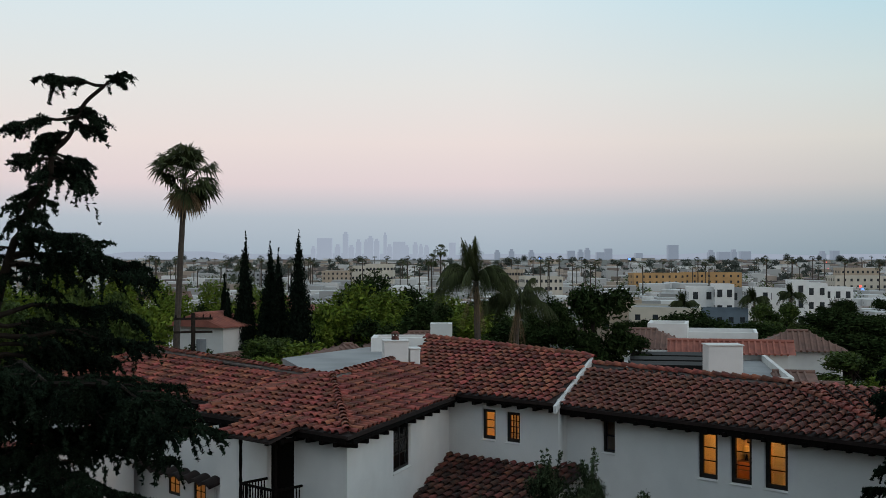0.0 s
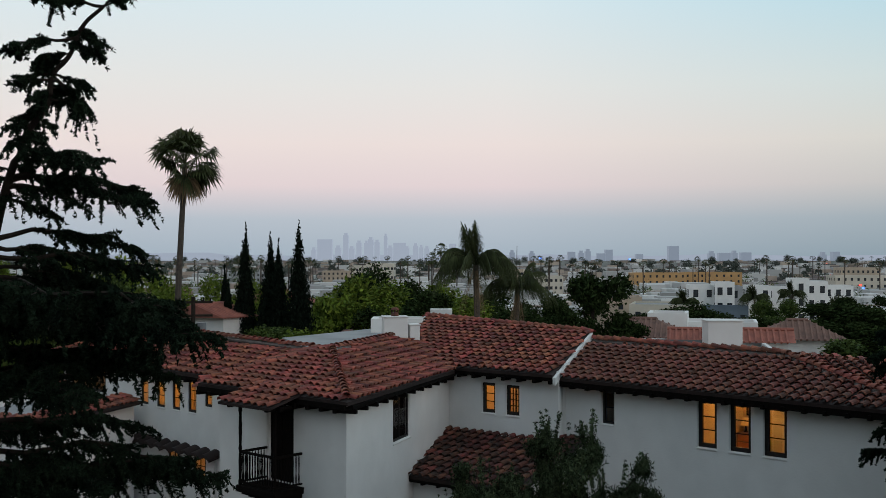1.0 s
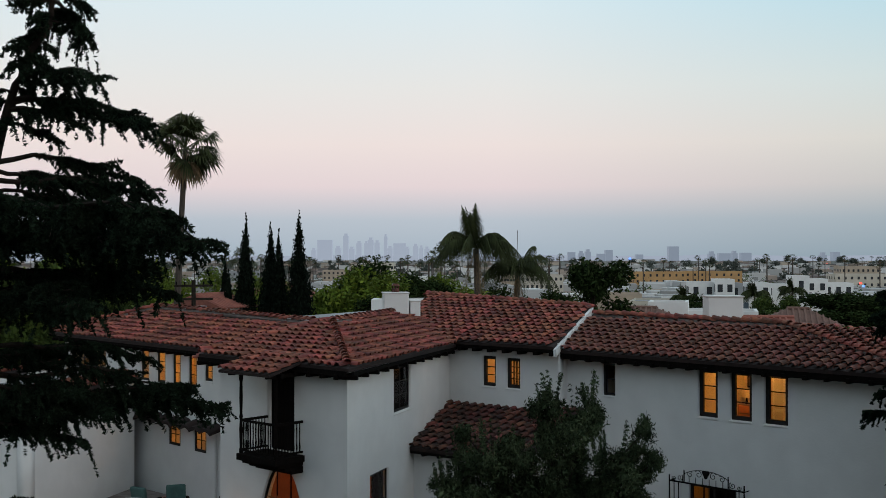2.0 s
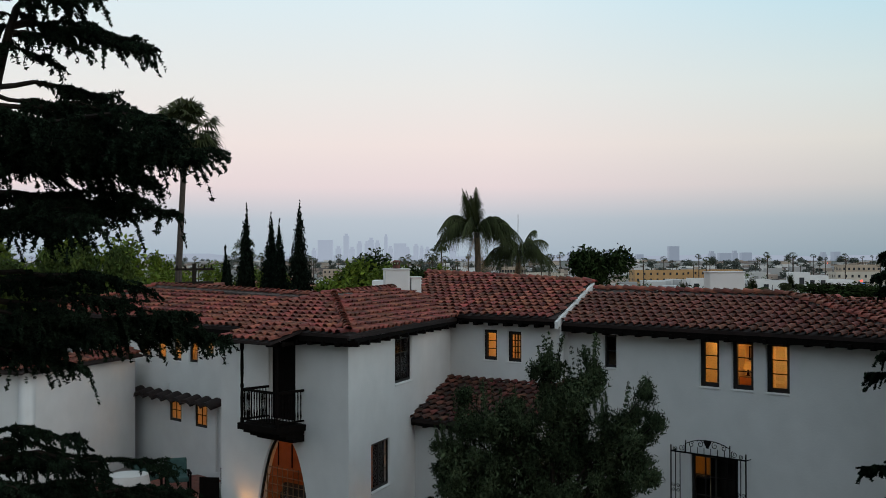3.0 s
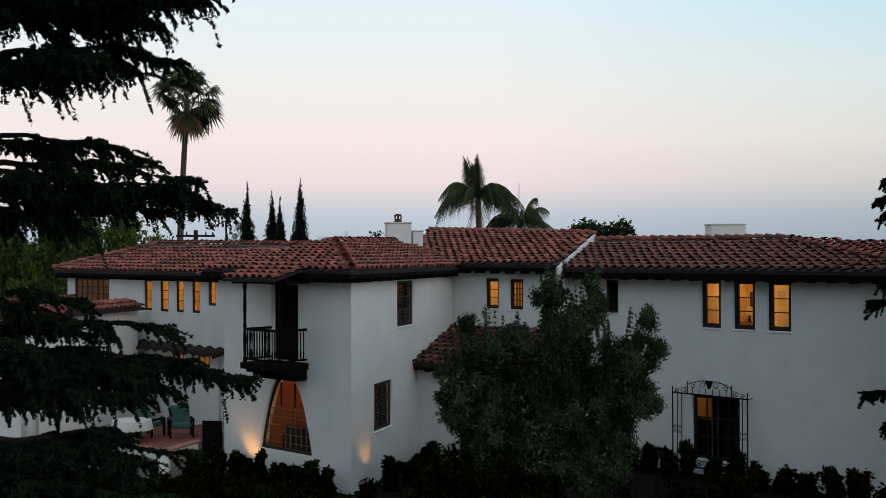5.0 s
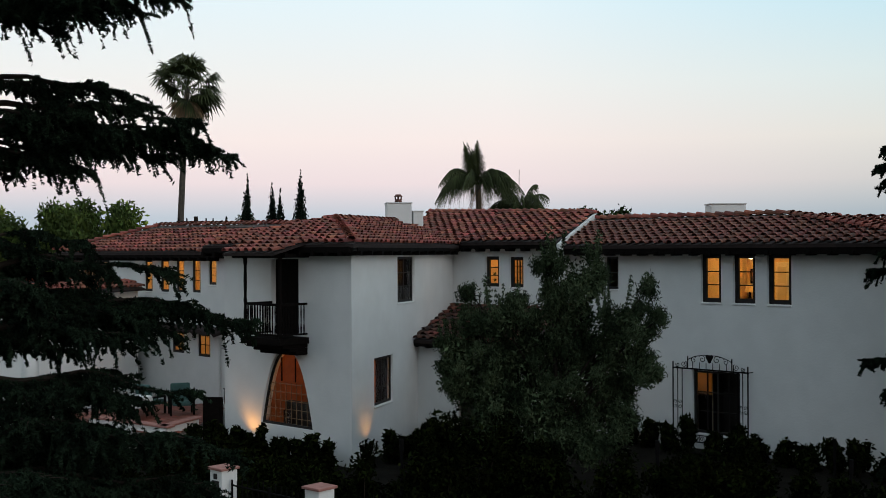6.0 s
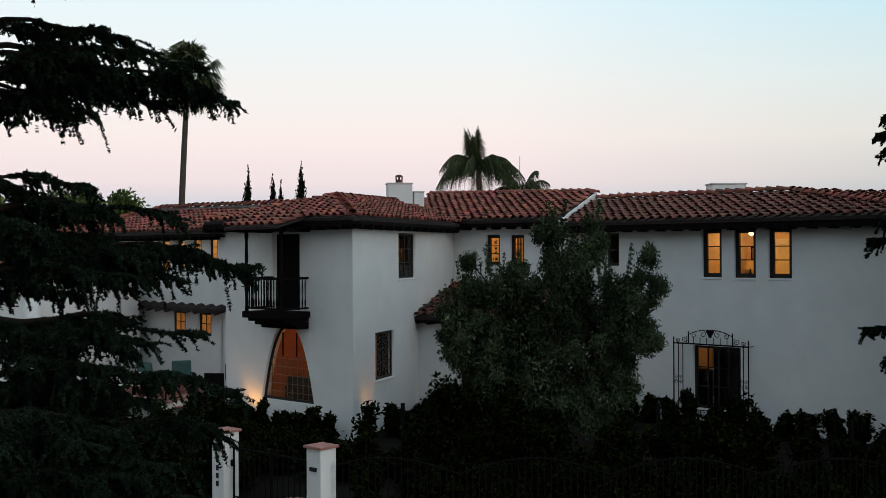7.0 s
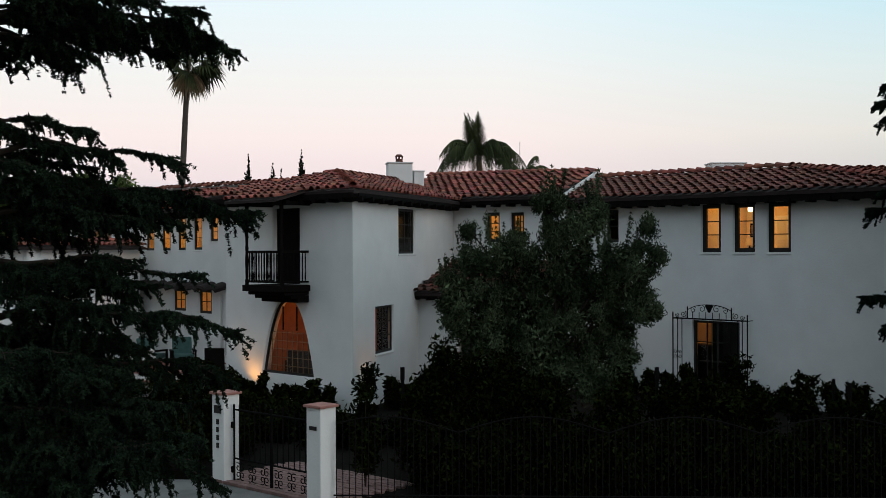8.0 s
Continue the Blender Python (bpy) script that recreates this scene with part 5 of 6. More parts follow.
# ---- cedars ----
def cedar(name, label, trunk, limbs, seed, r0, twig=0.4, needle=0.030, dens=1.0):
    """A deodar: leaning trunk, limbs to their tips, flat sprays of drooping twigs set with needle tufts."""
    g = np.random.default_rng(seed)
    base = Vector(trunk[-1])
    t = thing(name, label, "tree", at=base)
    tr = [Vector(p) - base for p in trunk]
    bm = bmesh.new()
    sm = tr
    for _ in range(2):
        sm = [sm[0]] + [p.lerp(q, f) for p, q in zip(sm, sm[1:]) for f in (0.25, 0.75)] + [sm[-1]]
    tube(bm, sm, 0.03, r0, 9, [0.022 + (r0 - 0.022) * (1 - q.z / tr[0].z) ** 1.15 for q in sm])
    part("trunk", bm, BARK, t)

    def on_trunk(z):
        for a, b in zip(tr, tr[1:]):
            if b.z <= z <= a.z:
                return b.lerp(a, (z - b.z) / (a.z - b.z))
        return tr[0]

    pos = []
    bm = bmesh.new()

    def twigs(o, d, sd, ln, hang, size=1.0):
        """Drooping finger twigs along a stretch of branch, each a string of needle tufts."""
        for i in range(int(ln / 0.034 * dens) + 1):
            p0 = o + d * g.random()
            w = (d.normalized() * (0.4 + 0.6 * g.random()) + sd * g.uniform(-0.8, 0.8) + Vector((0, 0, 0.25 - 0.5 * g.random()))).normalized()
            tl_ = size * twig * (0.15 + 0.6 * g.random() ** 1.5)
            sag = hang * (0.15 + 1.0 * g.random() ** 2.5)
            m = max(3, int(tl_ * (1 + 0.7 * sag) / 0.026))
            for j in range(m):
                q = (j + 0.5) / m
                p = p0 + w * (tl_ * q) + Vector((0, 0, -sag * tl_ * q * q))
                pos.append((p.x, p.y, p.z, 0.013 + 0.016 * g.random()))

    for tip, zs in limbs:
        b = Vector(tip) - base
        a = on_trunk(b.z + 0.45 * (zs - tip[2]))
        L = (b - a).length
        d = (b - a).normalized()
        sd = d.cross(Vector((0, 0, 1))).normalized()
        ph = g.random() * 6.283
        slim = 0.6 if L < 1.2 else 1.0
        pts = [a.lerp(b, k / 8) + Vector((0, 0, 0.06 * L * math.sin(math.pi * k / 8) + 0.02 * L * math.sin(k * 1.6 + ph))) + sd * (0.05 * L * math.sin(k * 0.9 + ph) * (k / 8) * (1 - k / 8) * 4) for k in range(9)]
        tube(bm, pts, 0.012 + 0.012 * L, 0.004, 5)
        for k in range(2, 8):
            twigs(pts[k], pts[k + 1] - pts[k], sd, 0.125 * L, 0.9, slim)
        for i in range(int((2 + 5.5 * L) * dens)):
            k = 0.15 + 0.83 * g.random()
            f = min(7.999, k * 8)
            o = pts[int(f)].lerp(pts[int(f) + 1], f - int(f))
            ln = min(0.85, 0.10 + 0.30 * L * (1 - k) * (0.5 + 0.8 * g.random()))
            dr = (d * (0.45 + 0.5 * g.random()) + sd * (1 if g.random() < 0.5 else -1) * (0.4 + 0.6 * g.random()) + Vector((0, 0, 0.12 - 0.45 * g.random()))).normalized()
            tube(bm, [o, o + dr * ln * 0.55 + Vector((0, 0, 0.02)), o + dr * ln - Vector((0, 0, 0.1 * ln))], 0.009, 0.003, 4)
            twigs(o, dr * ln, dr.cross(Vector((0, 0, 1))).normalized(), 0.06 + ln, 1.35, slim)
    part("branchwork", bm, BARK, t)
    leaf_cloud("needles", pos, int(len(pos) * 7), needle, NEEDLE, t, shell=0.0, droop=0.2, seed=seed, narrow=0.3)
    return t


# tips of the limbs on the garden side: the ragged top, the low tiers
HIGH = ((-3.62, 12.50, 12.66), (-4.64, 12.50, 12.58), (-3.97, 12.50, 12.12), (-4.08, 12.60, 11.60), (-4.55, 14.00, 11.52), (-3.76, 11.80, 10.66), (-3.60, 13.30, 10.42), (-4.07, 14.60, 9.74), (-3.35, 13.00, 9.46), (-2.69, 11.50, 8.90), (-3.45, 12.95, 10.29), (-2.53, 10.20, 9.01), (-2.21, 10.60, 8.82), (-2.99, 12.00, 8.36), (-3.44, 11.00, 8.18), (-5.07, 12.60, 11.99), (-4.16, 14.00, 9.21))
LOW = ((-2.95, 13.90, 6.90), (-2.83, 14.30, 6.79), (-3.80, 14.20, 7.46), (-3.06, 13.60, 7.12), (-4.38, 13.40, 5.63), (-2.47, 14.00, 4.66), (-2.60, 14.10, 4.64), (-3.69, 14.00, 4.86), (-2.49, 12.50, 3.25), (-3.56, 13.00, 3.74), (-2.66, 13.00, 2.67), (-2.49, 11.20, 1.82), (-3.08, 12.40, 2.36), (-2.79, 12.00, 2.11), (-5.07, 14.90, 6.71))
MIDDLE = ((-3.36, 13.5, 5.25), (-3.65, 13.0, 4.5), (-3.05, 13.0, 3.85), (-4.2, 13.5, 4.9))
trunk_pts = [(-3.85, 12.5, 12.5), (-4.12, 12.55, 12.3), (-4.25, 12.6, 11.95), (-4.5, 12.62, 11.75), (-4.52, 12.7, 11.4), (-4.86, 12.8, 11.1), (-5.2, 12.9, 10.2), (-5.5, 13.0, 8.8), (-5.75, 13.1, 6.0), (-5.9, 13.1, 2.5), (-5.95, 13.1, -0.35)]
right_limbs = []
for n_, (x, y, z) in enumerate(HIGH + LOW + MIDDLE):
    right_limbs.append(((x, y, z), z + 0.35))
    bx = np.interp(z, [q[2] for q in trunk_pts[::-1]], [q[0] for q in trunk_pts[::-1]])
    for k in range(0 if z > 10.6 else 1 if z > 7.8 else 2):
        f = rs.uniform(0.35, 0.8)
        right_limbs.append(((bx + (x - bx) * f, 13 + (y - 13) * f + rs.uniform(-0.7, 0.7) * (1 if z < 10 else 0.4), z + rs.uniform(-0.25, 0.05)), z + 0.3))
# short twiggy limbs on the bare leader
for i in range(30):
    z = 10.1 + 2.2 * i / 30
    az = rs.random() * 6.283
    bx = np.interp(z, [q[2] for q in trunk_pts[::-1]], [q[0] for q in trunk_pts[::-1]])
    L = 0.14 + 0.24 * rs.random()
    right_limbs.append(((bx + math.cos(az) * L, 12.7 + math.sin(az) * L, z), z + 0.1))
# low skirts near the ground and the side turned from the garden
for i in range(40):
    z = 0.9 + 2.5 * rs.random()
    az = radians(-80 + 150 * rs.random())
    L = 1.3 + 1.5 * rs.random()
    right_limbs.append(((-5.9 + math.cos(az) * L, 13.1 + math.sin(az) * L, z - 0.15 * L), z + 0.1))
for i in range(34):
    z = 1.5 + 8.8 * i / 34
    az = radians(110 + 140 * rs.random())
    L = (1.0 + 1.6 * (1 - i / 34)) * (0.7 + 0.4 * rs.random())
    right_limbs.append(((-5.6 + math.cos(az) * L, 13 + math.sin(az) * L, z - 0.2 * L), z))
cedar("cedar", "large dark deodar cedar with drooping needle sprays", trunk_pts, right_limbs, 5, 0.26)
far_limbs = []
for i in range(60):
    z = 0.6 + 8.8 * i / 60
    az = radians(95 + 170 * rs.random())
    L = (1.4 + 0.45 * math.sin(z * 2.6)) * (0.75 + 0.35 * rs.random()) * (1.15 if z < 8 else 0.8)
    far_limbs.append(((11.55 + math.cos(az) * L, 25 + math.sin(az) * L * 0.6, z - 0.12 * L), z))
cedar("conifer", "dark conifer beside the house", [(11.4, 25, 9.6), (11.5, 25, 7), (11.55, 25, 3), (11.55, 25, -0.3)], far_limbs, 15, 0.22, 0.42, 0.045, 1.2)


# ---- slim bollards among the plants ----
for x, y, top in ((4.05, 21.4, 1.95), (7.45, 20.4, 1.75), (-0.95, 22.0, 1.9), (9.3, 26.5, 1.1)):
    t = thing("bollard_light", "slim dark garden bollard among shrubs", "bollard", "garden bollards", at=(x, y, -0.24))
    bm = bmesh.new()
    tube(bm, [(0, 0, 0), (0, 0, top - 0.1)], 0.035, 0.035, 8)
    part("stem", bm, IRON, t)
    bm = bmesh.new()
    tube(bm, [(0, 0, top - 0.1), (0, 0, top + 0.16)], 0.045, 0.045, 8)
    part("head", bm, IRON, t)


# ---- garden uplights ----
def uplight(p, target, watts, cone=120):
    t = thing("garden_spotlight", "small lit garden spotlight at the wall base", "spotlight", "garden spotlights", at=p)
    bm = bmesh.new()
    tube(bm, [(0, 0, -0.02), (0, 0, 0.12)], 0.03, 0.05, 10)
    part("housing", bm, IRON, t)
    li = bpy.data.lights.new("spot", "SPOT")
    li.energy, li.color, li.shadow_soft_size, li.spot_size, li.spot_blend = watts, (1.0, 0.43, 0.09), 0.06, radians(cone), 1.0
    o = new("spot_lamp", li)
    o.matrix_world = look((p[0], p[1], p[2] + 0.16), target)


uplight(WF.at(1.35, 0.50, 0.0), WF.at(1.6, -0.1, 1.7), 46 * LAMPS)
uplight(WF.at(3.1, 0.55, 0.0), WF.at(3.0, -0.1, 0.7), 24 * LAMPS)
uplight(WW.at(1.0, 0.55, -0.05), WW.at(0.9, -0.05, 1.6), 34 * LAMPS, 80)
uplight((2.9, 27.2, -0.1), (2.6, 25.8, 2.0), 20 * LAMPS)
uplight((4.0, 29.9, -0.1), (3.6, 33.8, 0.9), 18 * LAMPS)


# ---- unseen hillside added behind the camera, to shade the house fronts ----
bm = bmesh.new()
rows = []
for j in range(7):
    row = []
    for i in range(25):
        a = radians(150 + 140 * i / 24)
        d = (24, 40, 75, 140, 240, 360, 460)[j]
        h = (-0.5, 15, 38, 80, 130, 170, 190)[j] * (0.55 + 0.45 * math.sin(math.pi * min(1, 0.12 + i / 20.0))) * (1 + 0.12 * math.sin(i * 1.7 + j))
        row.append(bm.verts.new((d * math.cos(a), d * math.sin(a), h)))
    rows.append(row)
for r0_, r1_ in zip(rows, rows[1:]):
    for i in range(24):
        bm.faces.new((r0_[i], r0_[i + 1], r1_[i + 1], r1_[i]))
tagged(part("hillside", bm, mat("chaparral_hill", (0.05, 0.055, 0.03), (0.03, 0.034, 0.02), 0.95, 0.05)), "unseen dark slope added to shade the house fronts", "hill", kind="structure")

# ---- trees behind the house ----
protos = [tree(-27, 86, -3.5, 9.5, 5.2, LEAF_L, 201, 15000, 0.24, 18, "broad bright green tree behind the house"),
          tree(-9.2, 110, -4.0, 7.7, 4.6, LEAF_L, 202, 11000, 0.26, 16, "rounded bright green garden tree"),
          tree(10.0, 73.5, -2.5, 8.6, 2.2, LEAF_D, 203, 11000, 0.17, 16, "dense dark green tree behind the roof"),
          tree(-6.5, 125, -5.0, 8.6, 5.0, LEAF_D, 204, 12000, 0.26, 16, "dark spreading pine among the gardens"),
          tree(-33.5, 80, -3, 9.2, 4.6, LEAF, 205, 14000, 0.24, 16, "green leafy tree behind the side wing")]
rt = random.Random(77)
spots = [(-28, 104, 8.6, 0, 0.8), (-36, 95, 9.8, 0, 1.1), (-30, 70, 7.8, 4, 0.9), (-24, 74, 6.9, 4, 0.8), (-19.5, 120, 6.6, 0, 1.0), (-26, 140, 7.2, 0, 1.1), (-14, 130, 6.6, 1, 1.4), (-3.8, 88, 6.4, 3, 0.9), (-1.2, 92, 6.8, 2, 1.2), (5.5, 84, 5.6, 2, 1.1), (7.8, 79, 5.4, 2, 1.0), (12.6, 76, 5.2, 2, 1.0), (31, 84, 4.6, 2, 1.3), (34, 88, 5.6, 2, 1.4)]
spots += [(73, 236, 0.6, 4, 1.3), (80, 226, 0.0, 2, 1.6), (87, 238, 1.0, 2, 1.5), (94, 230, 1.4, 2, 1.7), (42, 150, 1.4, 2, 1.5), (48, 156, 1.0, 4, 1.1), (53, 148, 1.9, 2, 1.6), (59, 152, 2.2, 2, 1.6), (38, 160, 0.0, 2, 1.3), (-22.0, 63, 8.9, 4, 0.55), (-19.4, 63.5, 8.6, 4, 0.5), (-24.5, 62, 8.2, 4, 0.6)]
spots += [(29, 74, 4.0, 4, 0.8), (32, 70, 3.5, 1, 1.0), (35, 96, 5.6, 2, 1.5), (25.5, 110, 4.2, 2, 1.2), (28, 122, 4.4, 3, 1.0), (22, 128, 3.0, 2, 1.2), (33, 62, 3.6, 4, 0.7), (-16, 78, 4.0, 3, 0.7), (-9.5, 74, 4.6, 1, 0.9), (-12, 84, 4.4, 4, 0.7), (-21, 66, 4.2, 4, 0.6), (-3, 140, 4.6, 0, 1.0), (-9, 165, 4.4, 0, 1.1)]
for i in range(34):
    y = 95 + 190 * rt.random()
    x = (rt.random() * 0.9 - 0.45) * y
    if x > 0.12 * y and y < 300:
        x = x - 0.45 * y
    spots.append((x, y, -0.5 - 14 * min(1, max(0, (y - 56) / 230)) + 4 + 9 * rt.random(), rt.choice((0, 1, 2, 3, 4)), 0.8 + 0.5 * rt.random()))
for x, y, top, k, wd in spots:
    p = protos[k]
    b = ground_z(x, y)
    hs = (top - b) / {0: 13.0, 1: 11.7, 2: 11.1, 3: 13.6, 4: 12.2}[k]
    copy_thing(p, Matrix.Translation((x, y, b)) @ Matrix.Rotation(rt.random() * 6.28, 4, "Z") @ Matrix.Diagonal((wd * 0.9, wd * 0.9, hs, 1)))

# dense unseen trees added beside the right wing to shade its wall
for x, y, top, wd in ((12.6, 22.6, 8.5, 0.8), (14.9, 24.0, 10.5, 1.0), (13.3, 19.5, 9.0, 1.0), (17.5, 19, 11.0, 1.2), (15.2, 14.5, 11.0, 1.3)):
    copy_thing(protos[2], Matrix.Translation((x, y, -0.3)) @ Matrix.Diagonal((wd, wd, (top + 0.3) / 11.1, 1)))
# palms of the middle distance and the far rows
fp = fan_palm(-21.2, 117, -6, 9.7, 1.6, 31, 0.22, n=20, blades=12)
fp["label"] = "fan palm with a brown skirt standing over gardens"
pj = fan_palm(-0.9, 420, -14.5, 14.0, 2.9, 33, 0.3, n=24, blades=12)
copy_thing(pj, Matrix.Translation((-4.2, 408, -18.0)))
far_p = fan_palm(40, 420, -14.5, 7, 1.75, 35, 0.2, n=16, blades=9)
far_p["label"], far_p["group"] = "distant fan palm over the city", "distant palms"
for i in range(150):
    d = 1 / (1 / 480 + (1 / 1900 - 1 / 480) * rt.random())
    x = (rt.random() * 0.86 - 0.40) * d
    top = 10.6 - (3 + 20 * rt.random() ** 1.5) * d / 1940
    s = (top + 14.5) / 21.5
    k = 1.1 + d / 1800
    copy_thing(far_p, Matrix.Translation((x, d, -14.5)) @ Matrix.Rotation(rt.random() * 6.28, 4, "Z") @ Matrix.Diagonal((k, k, s, 1)))

# short date palms near the white flats
for x, y, top in ((58, 265, 0.0), (79, 280, 0.5), (69, 210, -3.5), (86, 240, -1.0), (45, 215, -4.0), (95, 300, 1.0)):
    q = queen_palm(x, y, -14.5, top + 1.5, 4.6, int(x), n=44)
    q["label"] = "date palm with a full feathery crown"

# ---- power pole, mast ----
GREYM = mat('grey_enamel', (0.16, 0.17, 0.18), (0.12, 0.13, 0.14), 0.5, 3)
pole = thing("power_pole", "wooden power pole with crossarms and a grey transformer", "power pole", at=(-13.1, 57.8, -1))
bm = bmesh.new()
tube(bm, [(0, 0, 0), (0, 0, 8.5)], 0.16, 0.11, 8)
part("pole", bm, BARK, pole)
for z in (8.2, 7.5):
    box("crossarm", pose(0, 0, z, 0, 0, 15), 2.0, 0.12, 0.12, BARK, pole)
bm = bmesh.new()
bmesh.ops.create_cone(bm, cap_ends=True, segments=14, radius1=0.26, radius2=0.26, depth=0.9, matrix=pose(0.45, -0.1, 6.7))
part("transformer", bm, GREYM, pole, "grey transformer can")
for dx in (-0.85, -0.45, 0.5, 0.85):
    bm = bmesh.new()
    tube(bm, [(dx, dx * 0.27, 8.26), (dx, dx * 0.27, 8.42)], 0.05, 0.03, 6)
    part("insulator", bm, IRON, pole)
mast = thing("mast", "thin pale pole leaning above the trees", "pole", at=(4.05, 62, -2))
bm = bmesh.new()
tube(bm, [(0, 0, 0), (0.12, 0, 12.2)], 0.04, 0.015, 6)
part("shaft", bm, PALMBARK, mast)

# ---- neighbouring houses ----
ROOF_BR = mat("brown_roof_tiles", (0.20, 0.11, 0.085), (0.13, 0.075, 0.06), 0.9, 1.5, 0.4, 6)
ROOF_RED = mat("red_roof_tiles", (0.34, 0.12, 0.085), (0.24, 0.085, 0.065), 0.9, 1.5, 0.4, 6)
BLUEGREY = mat("blue_grey_render", (0.12, 0.16, 0.20), (0.09, 0.12, 0.15), 0.9, 0.3)
TAN = mat("tan_render", (0.45, 0.36, 0.27), (0.37, 0.30, 0.23), 0.9, 0.3)
ORANGE = mat("ochre_render", (0.50, 0.30, 0.13), (0.42, 0.25, 0.11), 0.9, 0.3)
CREAM = mat("cream_render", (0.55, 0.50, 0.42), (0.47, 0.43, 0.36), 0.9, 0.3)
GREYW = mat("grey_render", (0.33, 0.34, 0.35), (0.26, 0.27, 0.28), 0.9, 0.3)
DARKGLASS = mat("dark_glass", (0.03, 0.035, 0.04), (0.02, 0.024, 0.03), 0.25, 2)


def block(x, y, sx, sy, z0, z1, rz, wallm, roofm=None, kind="flat", label="", category="house", wins=None, name="building", rise=1.2):
    """A building: walls, a parapet or a hipped or gabled roof, windows in rows on the side towards the eye."""
    t = thing(name, label, category, at=(x, y, z0))
    t.rotation_euler = (0, 0, radians(rz))
    h = z1 - z0
    bm = bmesh.new()
    add_box(bm, pose(0, 0, h / 2), sx, sy, h)
    part("wall", bm, wallm, t)
    bm = bmesh.new()
    if kind == "flat":
        e = 0.25
        for cx, cy, ax, ay in ((0, -sy / 2 + e / 2, sx, e), (0, sy / 2 - e / 2, sx, e), (-sx / 2 + e / 2, 0, e, sy - 2 * e), (sx / 2 - e / 2, 0, e, sy - 2 * e)):
            add_box(bm, pose(cx, cy, h + 0.25), ax, ay, 0.5)
        part("parapet", bm, wallm, t)
        bm = bmesh.new()
        add_box(bm, pose(0, 0, h + 0.04), sx - 2 * e, sy - 2 * e, 0.06)
        part("roof", bm, roofm or WHITEROOF, t)
    else:
        o = 0.5
        a, b = sx / 2 + o, sy / 2 + o
        k = a - b * 0.9 if kind == "hip" else a
        k = max(0.3, k)
        v = [bm.verts.new(p) for p in ((-a, -b, h), (a, -b, h), (a, b, h), (-a, b, h), (-k, 0, h + rise), (k, 0, h + rise))]
        for f in ((0, 1, 5, 4), (2, 3, 4, 5), (1, 2, 5), (3, 0, 4), (3, 2, 1, 0)):
            bm.faces.new([v[i] for i in f])
        part("roof", bm, roofm, t)
        bm = bmesh.new()
        for i in range(int(2 * a / 0.42)):
            rx = -a + 0.2 + i * 0.42
            f = min(1.0, (a - abs(rx)) / max(0.01, a - k))
            tube(bm, [(rx, -b - 0.03, h + 0.03), (rx, -b * (1 - f), h + rise * f + 0.03)], 0.10, 0.09, 6)
            tube(bm, [(rx, b + 0.03, h + 0.03), (rx, b * (1 - f), h + rise * f + 0.03)], 0.10, 0.09, 6)
        tube(bm, [(-k, 0, h + rise + 0.03), (k, 0, h + rise + 0.03)], 0.14, 0.14, 8)
        part("roof_tiles", bm, roofm, t)["kind"] = "stuff"
    if wins:
        nx, nz, ww, wh = wins
        for side, L, off in ((0, sx, sy / 2), (1, sy, sx / 2)):
            cnt = nx if side == 0 else max(1, int(nx * sy / sx))
            for i in range(cnt):
                for j in range(nz):
                    a = -L / 2 + L * (i + 0.5) / cnt
                    z = h * (j + 0.55) / nz
                    for s in ((1,) if side == 0 else (1, -1)):
                        m = pose(a, -off - 0.02, z) if side == 0 else pose(s * (off + 0.02), a, z, 0, 0, 90)
                        wb = bmesh.new()
                        add_box(wb, m, ww, 0.12, wh)
                        part("window", wb, DARKGLASS, t)
    return t


# rear block of the main house
block(-1.9, 51.5, 2.8, 2.0, 0, 6.25, 0, STUCCO, ROOF_BR, label="white rear block with a dark roof edge", name="rear_block", category="house wing")
block(-0.1, 66, 1.3, 1.3, 0, 5.95, 0, STUCCO, label="white chimney block of a neighbour", name="chimney_block", category="chimney")
# to the right, behind the ridge
nb = block(16.6, 71.5, 9.6, 17, -2, 3.1, -10, STUCCO_OLD, label="white flat-roofed neighbour house", wins=(3, 1, 0.9, 1.2))
for i in range(3):
    pr = bmesh.new()
    add_box(pr, pose(-1.2, -3.0 + 3.4 * i, 5.75, 14), 6.4, 0.7, 0.05)
    part("solar_panel", pr, FRAME, nb)
    pr = bmesh.new()
    add_box(pr, pose(-1.2, -2.7 + 3.4 * i, 5.4), 6.3, 0.08, 0.5)
    part("rack", pr, FRAME, nb)
block(21.3, 67, 1.5, 5, -2, 2.9, -12, STUCCO, ROOF_BR, "gable", "white stucco side wing of a neighbour house", name="garden_building", rise=0.5)
block(15.6, 86, 6.5, 5, -3, 3.4, -14, STUCCO_OLD, ROOF_BR, "hip", "neighbour house under brown tiles", wins=(3, 1, 0.7, 1.0), rise=1.3)
block(18.2, 89, 3.1, 4, -3, 4.6, -14, STUCCO, label="white flat-topped upper storey", wins=(2, 1, 0.6, 0.8))
block(22.6, 91, 6.4, 5, -3, 3.8, -14, STUCCO, label="white flat-roofed modern house", wins=(3, 1, 0.8, 1.0))
block(18.6, 79.8, 3.6, 2, -3, 3.5, -12, STUCCO_OLD, ROOF_RED, "gable", "low wing under red barrel tiles", rise=0.8)
block(21.8, 78, 4.8, 2.2, -3, 3.6, -12, STUCCO_OLD, ROOF_RED, "gable", "low wing under red barrel tiles", rise=0.8)
block(27.0, 84, 6.0, 5, -3, 3.4, -14, STUCCO_OLD, ROOF_BR, "hip", "neighbour house under brown tiles", wins=(2, 1, 0.9, 1.1), rise=1.3)
